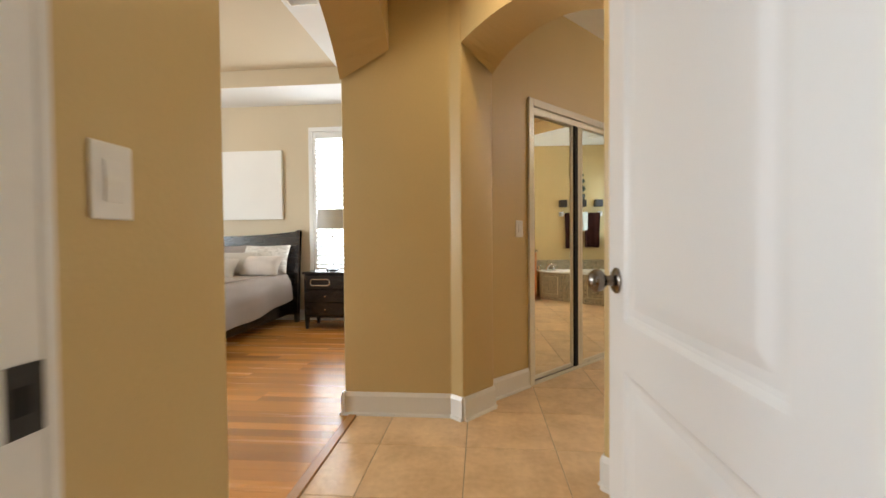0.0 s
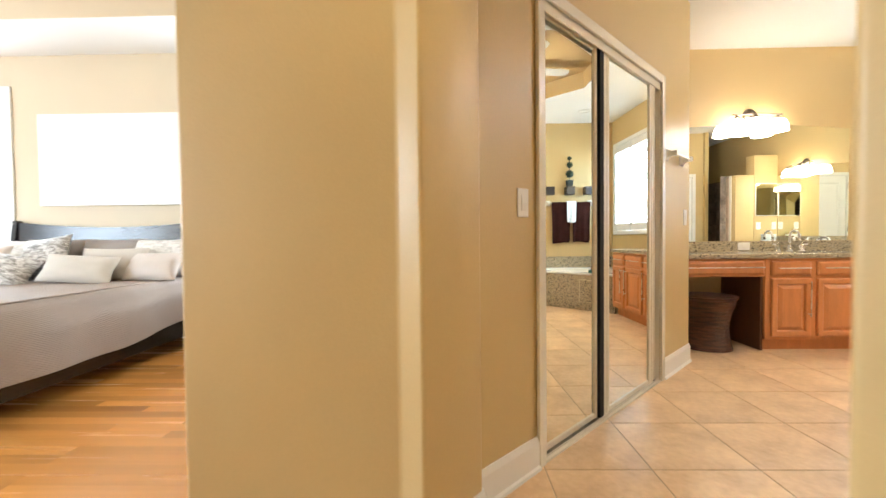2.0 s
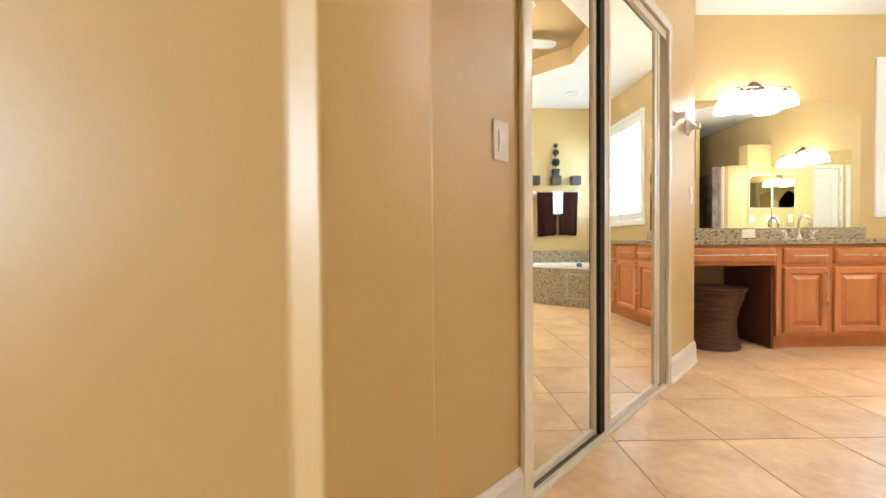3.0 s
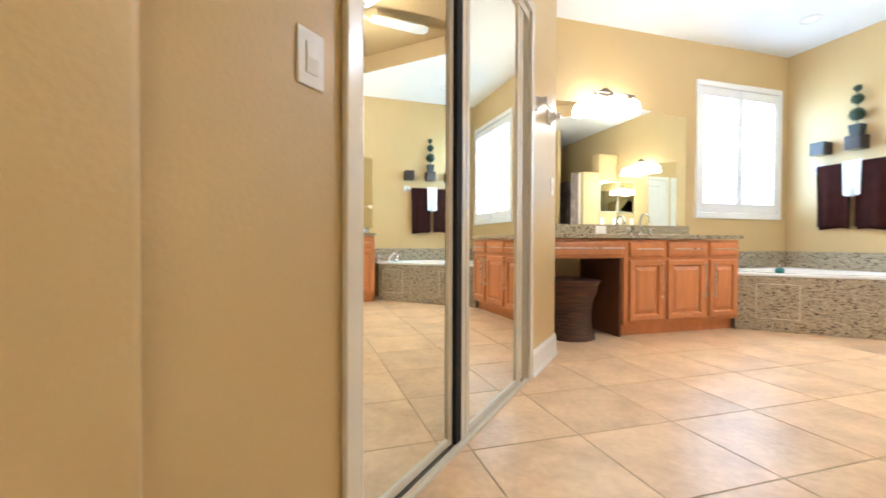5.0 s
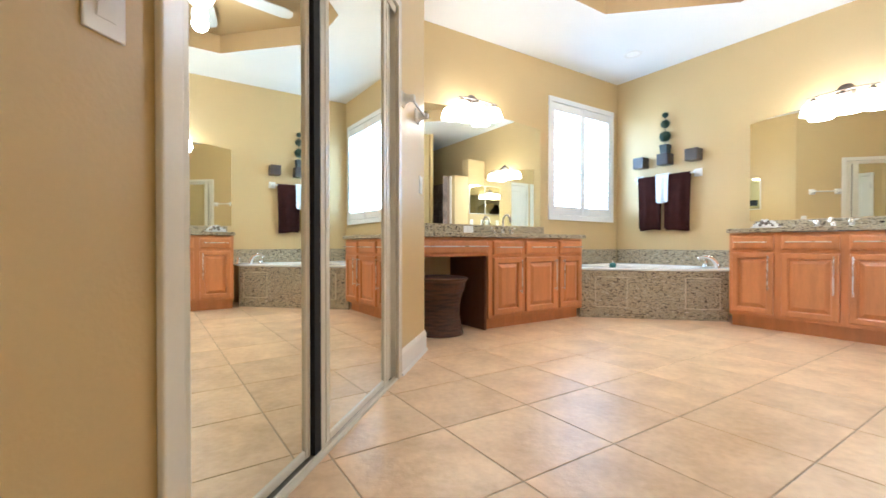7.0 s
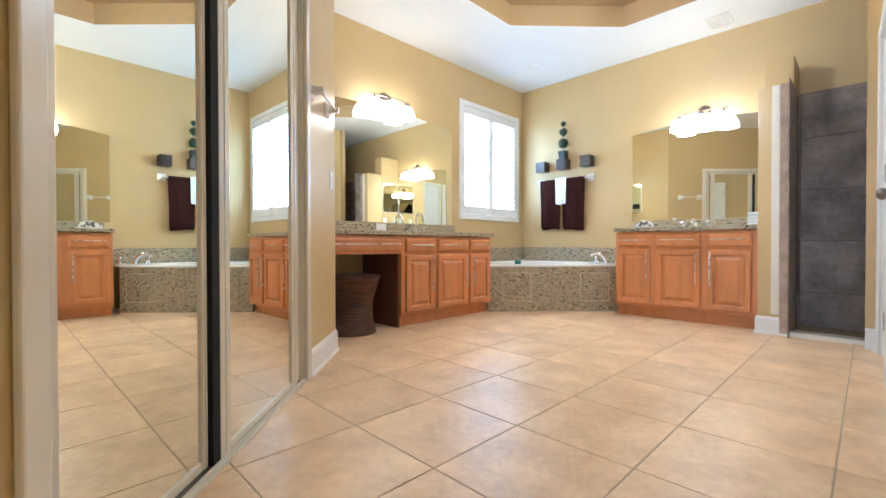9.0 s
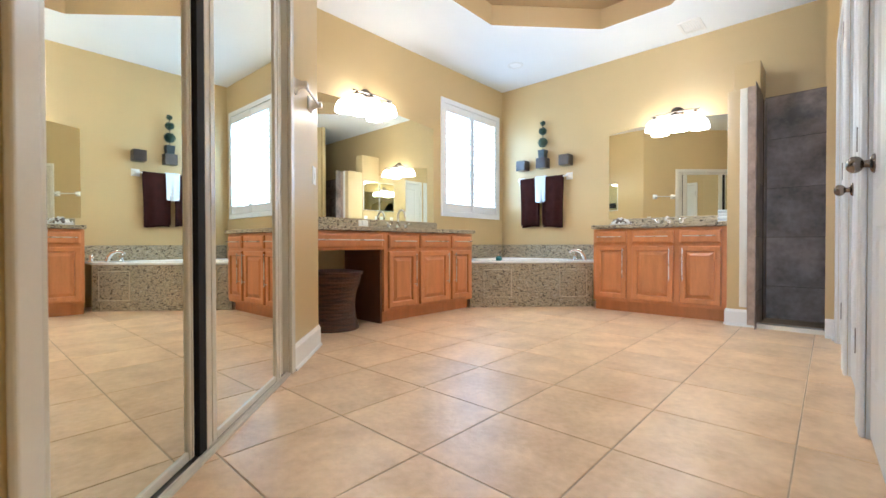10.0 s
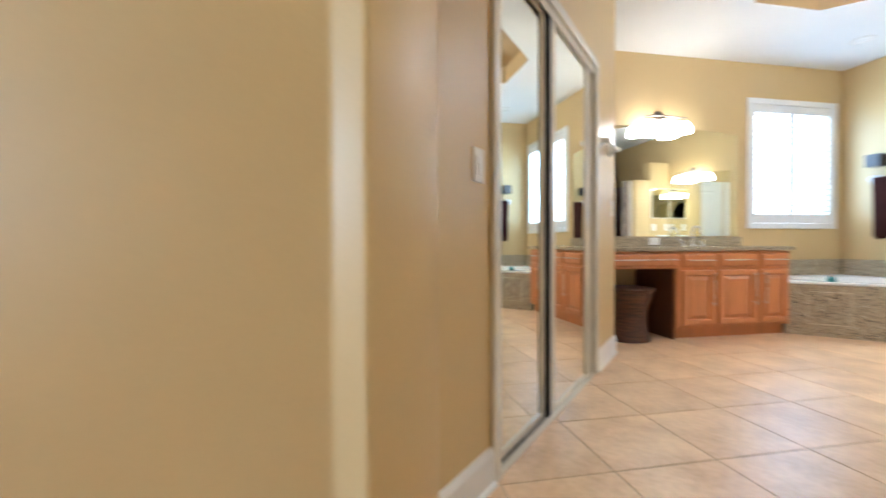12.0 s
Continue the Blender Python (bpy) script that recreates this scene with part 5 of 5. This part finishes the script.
box(bm, BX0 + 0.05, BY0 + 0.06, 0.30, BX1 - 0.05, BY1, 0.615)
soften(bm, 0.05, 3)
part("mattress", bm, M_SHEET, bed, "pale mattress", smooth=True)

# quilted cover, hanging over the foot and the sides
bm = B()
nx, ny, over = 76, 76, 0.47
TOPZ = 0.655
tx0, tx1, ty0, ty1 = BX0 + 0.02, BX1 - 0.03, BY0 + 0.03, 5.22
grid = []
for j in range(ny + 1):
    row = []
    v = ty0 - over + (ty1 - ty0 + over) * j / ny
    for i in range(nx + 1):
        u_ = tx0 - over + (tx1 - tx0 + 2 * over) * i / nx
        dx = max(0, u_ - tx1) - max(0, tx0 - u_)
        dy = max(0, ty0 - v)
        d = math.hypot(dx, dy)
        x, y = min(max(u_, tx0), tx1), max(v, ty0)
        fade = min(1, d / 0.06)
        cone = math.sin(2 * math.atan2(dy, abs(dx))) if d > 0 else 0
        flare = 0.07 + 0.16 * d
        if d > 0:
            x += (dx / d) * (min(d, 0.05) + flare * fade * 0.55 * min(1, d / 0.2) + 0.34 * cone * d * fade)
            y -= (dy / d) * (min(d, 0.05) + flare * fade * 0.55 * min(1, d / 0.2) + 0.34 * cone * d * fade)
        wav = 0.012 * noise.noise(Vector((u_ * 2.2, v * 2.2, 0))) + 0.004 * noise.noise(Vector((u_ * 7, v * 7, 3)))
        lift = 0.10 * max(0, (v - 4.2)) * (1 if d > 0 else 0) * min(1, d / 0.3)
        z = TOPZ - max(0, d - 0.02) * (0.97 - 0.12 * cone) + lift + (wav if d == 0 else 0)
        if d > 0:
            fold = 0.016 * math.sin((u_ if dy > abs(dx) else v) * 9) * min(1, d / 0.3)
            x += (dx / d) * fold
            y -= (dy / d) * fold
        row.append(bm.verts.new((x, y, max(0.03, z))))
    grid.append(row)
for j in range(ny):
    for i in range(nx):
        bm.faces.new((grid[j][i], grid[j][i + 1], grid[j + 1][i + 1], grid[j + 1][i]))
bmesh.ops.recalc_face_normals(bm, faces=bm.faces)
bmesh.ops.solidify(bm, geom=bm.faces[:], thickness=0.012)
# quilting ridges in the cover's material
nt = M_COVER.node_tree
wv = nt.nodes.new("ShaderNodeTexWave")
wv.inputs["Scale"].default_value, wv.inputs["Distortion"].default_value = 25.0, 0.8
wv.bands_direction = 'Z'
tc = nt.nodes.new("ShaderNodeTexCoord")
mpq = nt.nodes.new("ShaderNodeMapping")
mpq.inputs["Rotation"].default_value = (0.5, 0.2, 0)
nt.links.new(tc.outputs["Object"], mpq.inputs["Vector"])
nt.links.new(mpq.outputs[0], wv.inputs["Vector"])
bq = nt.nodes.new("ShaderNodeBump")
bq.inputs["Strength"].default_value, bq.inputs["Distance"].default_value = 0.8, 0.003
nt.links.new(wv.outputs["Fac"], bq.inputs["Height"])
old = nt.nodes["Principled BSDF"].inputs["Normal"].links[0].from_socket
nt.links.new(old, bq.inputs["Normal"])
nt.links.new(bq.outputs[0], nt.nodes["Principled BSDF"].inputs["Normal"])
cover = tagged(link("bed_cover", bm, M_COVER, True, 60), "taupe quilted cover hanging over the bed's sides", "bedspread")
for seam in ([(tx0 - 0.012, ty1 - 0.02), (tx0 - 0.012, ty0 + 0.03)], [(tx0, ty0 - 0.012), (tx1, ty0 - 0.012)], [(tx1 + 0.012, ty0 + 0.03), (tx1 + 0.012, ty1 - 0.02)]):
    bm = B()
    (ax, ay), (bx, by) = seam
    tube(bm, [(ax + (bx - ax) * k / 24, ay + (by - ay) * k / 24, TOPZ + 0.004) for k in range(25)], 0.006, 8)
    part("piping", bm, M_COVER, cover, smooth=True)


def pillow(m, w, h, t, mat, label, seed):
    """A soft pillow standing on its long edge; x across, y through, z up."""
    bm = B()
    n = 14
    sides = []
    g = random.Random(seed)
    ph = g.uniform(0, 9)
    for s in (-1, 1):
        rows = []
        for j in range(n + 1):
            row = []
            for i in range(n + 1):
                a, b_ = 2 * i / n - 1, 2 * j / n - 1
                pinch = 1 - 0.07 * (1 - abs(a)) * abs(b_) ** 3
                pinch2 = 1 - 0.07 * (1 - abs(b_)) * abs(a) ** 3
                th = max(0.0, (1 - abs(a) ** 2.6) * (1 - abs(b_) ** 2.6)) ** 0.55
                wr = 1 + 0.16 * noise.noise(Vector((a * 2 + ph, b_ * 2, s)))
                row.append(bm.verts.new((a * w / 2 * pinch2, s * (t / 2 * th * wr + 0.002), h / 2 + b_ * h / 2 * pinch)))
            rows.append(row)
        for j in range(n):
            for i in range(n):
                bm.faces.new((rows[j][i], rows[j][i + 1], rows[j + 1][i + 1], rows[j + 1][i]))
        sides.append(rows)
    a, b_ = sides
    rim0 = a[0] + [r[-1] for r in a[1:]] + a[-1][-2::-1] + [r[0] for r in a[-2:0:-1]]
    rim1 = b_[0] + [r[-1] for r in b_[1:]] + b_[-1][-2::-1] + [r[0] for r in b_[-2:0:-1]]
    for k in range(len(rim0)):
        j = (k + 1) % len(rim0)
        bm.faces.new((rim0[k], rim0[j], rim1[j], rim1[k]))
    ob = tagged(link("pillow", bm, mat, True, 80), label, "pillow", "pillows on the bed")
    ob.matrix_basis = m
    return ob


PZ = 0.655
pillow(pose(-2.70, 5.10, PZ, -22, 0, 0), 0.66, 0.40, 0.17, M_PATTERN, "grey and white printed pillow against the headboard", 1)
pillow(pose(-3.20, 5.11, PZ, -20, 0, 0), 0.62, 0.40, 0.16, M_TAUPE, "taupe linen pillow against the headboard", 2)
pillow(pose(-3.78, 5.12, PZ, -20, 0, 0), 0.62, 0.40, 0.16, M_TAUPE, "taupe linen pillow against the headboard", 3)
pillow(pose(-4.14, 5.10, PZ, -22, 0, 4), 0.52, 0.40, 0.16, M_PATTERN, "grey and white printed pillow against the headboard", 4)
pillow(pose(-2.62, 4.86, PZ, -32, 0, -4), 0.52, 0.28, 0.15, M_CREAMP, "plain cream oblong pillow", 5)
pillow(pose(-3.02, 4.90, PZ, -26, 0, 3), 0.60, 0.32, 0.15, M_SHEET, "pale linen oblong pillow", 6)
pillow(pose(-3.14, 4.68, PZ, -32, 4, 6), 0.60, 0.27, 0.14, M_SHEET, "pale embroidered oblong pillow", 7)
pillow(pose(-3.64, 4.86, PZ, -26, -8, -6), 0.48, 0.44, 0.16, M_SILVER, "silver and grey sequinned cushion", 8)
pillow(pose(-3.78, 4.58, PZ, -38, 12, 10), 0.54, 0.32, 0.14, M_SILVER, "silver embroidered cushion lying forward", 9)
pillow(pose(-4.10, 4.72, PZ, -34, -6, 4), 0.50, 0.36, 0.14, M_CREAMP, "cream cushion behind the silver ones", 10)

M_CANVAS = material("blank_white_canvas", (0.86, 0.86, 0.85), 0.8, dark=0.97, scale=3, fine=300, bump=0.3)
cv = thing("canvas", pose(-3.355, BEDY, 1.375), "large blank white stretched canvas above the bed", "picture")
bm = B()
box(bm, -0.785, -0.045, 0, 0.785, -0.024, 0.935)
soften(bm, 0.004, 2)
part("cloth", bm, M_CANVAS, cv)
for a, b_, c, d in ((-0.783, 0.002, -0.735, 0.933), (0.735, 0.002, 0.783, 0.933), (-0.735, 0.002, 0.735, 0.05), (-0.735, 0.885, 0.735, 0.933)):
    bm = B()
    box(bm, a, -0.0235, b_, c, -0.002, d)
    part("stretcher_bar", bm, M_CANVAS, cv)

# nightstands and lamps
M_CRYSTAL = plain("clear_crystal", (0.95, 0.95, 0.95), 0.02, 0.0, 0.85)
M_LINEN = material("silver_grey_shade", (0.55, 0.52, 0.47), 0.5, dark=0.95, scale=5, fine=200, bump=0.2)


def nightstand(m, label):
    s = thing("nightstand", m, label, "nightstand", "nightstands")
    w, d, h = 0.58, 0.44, 0.70
    bm = B()
    box(bm, 0, 0, h - 0.03, w, d, h)
    soften(bm, 0.004, 2)
    part("top", bm, M_DARKWOOD, s)
    bm = B()
    box(bm, 0.02, 0.015, 0.14, 0.04, d, h - 0.03)
    box(bm, w - 0.04, 0.015, 0.14, w - 0.02, d, h - 0.03)
    box(bm, 0.04, d - 0.02, 0.14, w - 0.04, d, h - 0.03)
    box(bm, 0.04, 0.015, 0.14, w - 0.04, d - 0.02, 0.16)
    part("carcass", bm, M_DARKWOOD, s)
    for k, (z0, z1) in enumerate(((0.17, 0.32), (0.33, 0.48), (0.49, 0.66))):
        bm = B()
        box(bm, 0.045, 0.0, z0, w - 0.045, 0.016, z1)
        soften(bm, 0.003, 1)
        dr = part("drawer", bm, M_DARKWOOD, s)
        if k == 2:
            bm = B()
            r = [(0.11, 0.56), (0.13, 0.535), (0.33, 0.535), (0.35, 0.56), (0.35, 0.585), (0.33, 0.61), (0.13, 0.61), (0.11, 0.585), (0.11, 0.56)]
            tube(bm, [(x, -0.012, z) for x, z in r], 0.006, 8)
            part("handle", bm, M_CHROME, dr, "rounded chrome loop handle", smooth=True)
        else:
            bm = B()
            lathe(bm, [(0.0, 0.02), (0.010, 0.018), (0.012, 0.012), (0.005, 0.006), (0.005, 0.0), (0, 0)], 14, pose(w / 2, 0, (z0 + z1) / 2, 90, 0, 0))
            part("pull", bm, M_CHROME, dr, "small round chrome pull", smooth=True)
    for x in (0.02, w - 0.07):
        for y in (0.015, d - 0.06):
            bm = B()
            box(bm, x, y, 0.0, x + 0.05, y + 0.045, 0.14)
            for v in bm.verts:
                if v.co.z < 0.01:
                    v.co.x += (0.012 if v.co.x < x + 0.02 else -0.012)
            part("leg", bm, M_DARKWOOD, s)
    return s


def table_lamp(m, label):
    l = thing("table_lamp", m, label, "lamp", "bedside lamps")
    bm = B()
    box(bm, -0.07, -0.07, 0, 0.07, 0.07, 0.022)
    soften(bm, 0.003, 1)
    part("base", bm, M_DARKWOOD, l)
    for k in range(6):
        bm = B()
        lathe(bm, [(0.0, 0), (0.018, 0.004), (0.038, 0.022), (0.042, 0.036), (0.038, 0.05), (0.018, 0.068), (0.0, 0.072)], 18)
        part("crystal_ball", bm, M_CRYSTAL, l, "clear crystal ball", smooth=True, at=pose(0, 0, 0.03 + 0.078 * k))
    bm = B()
    tube(bm, [(0, 0, 0.02), (0, 0, 0.62)], 0.006, 8)
    part("stem", bm, M_CHROME, l, smooth=True)
    bm = B()
    lathe(bm, [(0.185, 0.53), (0.175, 0.77), (0.172, 0.77), (0.182, 0.53)], 36)
    part("shade", bm, M_LINEN, l, "pale drum lampshade", smooth=True)
    return l


nightstand(pose(-2.06, 4.87, 0), "espresso wood nightstand with chrome pulls beside the bed")
nightstand(pose(-5.05, 4.90, 0), "espresso wood nightstand with chrome pulls under the window")
table_lamp(pose(-1.76, 5.12, 0.70), "bedside lamp with stacked crystal balls and drum shade")
table_lamp(pose(-4.92, 5.12, 0.70), "bedside lamp with stacked crystal balls, under the window")

# ---- floor tiles and planks, one by one ----
def tile_mesh(w, d):
    bm = B()
    g, t, c = 0.0022, 0.007, 0.002
    lo = [(g, g), (w - g, g), (w - g, d - g), (g, d - g)]
    hi = [(g + c, g + c), (w - g - c, g + c), (w - g - c, d - g - c), (g + c, d - g - c)]
    v0 = [bm.verts.new((x, y, -t)) for x, y in lo]
    v1 = [bm.verts.new((x, y, -0.0015)) for x, y in lo]
    v2 = [bm.verts.new((x, y, 0)) for x, y in hi]
    bm.faces.new(v2)
    for k in range(4):
        j = (k + 1) % 4
        bm.faces.new((v0[k], v0[j], v1[j], v1[k]))
        bm.faces.new((v1[k], v1[j], v2[j], v2[k]))
    bmesh.ops.recalc_face_normals(bm, faces=bm.faces)
    me = bpy.data.meshes.new("tile")
    bm.to_mesh(me)
    bm.free()
    me.materials.append(M_TILE)
    return me


FULL = tile_mesh(TILE, TILE)
EDGE = tile_mesh(0.227, TILE)
for i in range(-5, 9):
    for j in range(-6, 6):
        x, y = TX + i * TILE, TY + j * TILE
        if y < 0.2 or y > 5.5 or x > 5.4:
            continue
        hall = -0.9 < x < 0.9 and y < 2.6
        bath = x + TILE > 0.0 and y + TILE > 1.8 and y < x + TILE + 2.7
        if x > 4.75 and y < 2.3:
            continue
        if not (hall or bath):
            continue
        if x < -0.655:
            if not hall:
                continue
            t_ob = new("tile", EDGE)
            t_ob.location = (-0.655, y, 0)
        else:
            t_ob = new("tile", FULL)
            t_ob.location = (x, y, 0)
        t_ob.parent = FLOOR


def plank_mesh(length, width):
    bm = B()
    g, c = 0.0001, 0.0003
    lo = [(g, g), (length - g, g), (length - g, width - g), (g, width - g)]
    hi = [(g + c, g + c), (length - g - c, g + c), (length - g - c, width - g - c), (g + c, width - g - c)]
    v0 = [bm.verts.new((x, y, -0.01)) for x, y in lo]
    v1 = [bm.verts.new((x, y, -0.0003)) for x, y in lo]
    v2 = [bm.verts.new((x, y, 0)) for x, y in hi]
    bm.faces.new(v2)
    for k in range(4):
        j = (k + 1) % 4
        bm.faces.new((v0[k], v0[j], v1[j], v1[k]))
        bm.faces.new((v1[k], v1[j], v2[j], v2[k]))
    bmesh.ops.recalc_face_normals(bm, faces=bm.faces)
    me = bpy.data.meshes.new("plank")
    bm.to_mesh(me)
    bm.free()
    me.materials.append(M_PLANK)
    return me


rnd = random.Random(4)
PW = 0.0826
LENGTHS = {n: plank_mesh(0.35 * n, PW) for n in (2, 3, 4, 5, 6)}
y = 0.31
while y < BEDY - PW:
    x = -0.705
    while x > BEDX0 + 0.2:
        n = rnd.choice((3, 4, 4, 5, 6, 6))
        if x == -0.705:
            n = rnd.choice((2, 3, 4, 5))
        p_ob = new("plank", LENGTHS[n])
        p_ob.location = (x - 0.35 * n, y, 0)
        p_ob.parent = BEDFLOOR
        x -= 0.35 * n
    y += PW
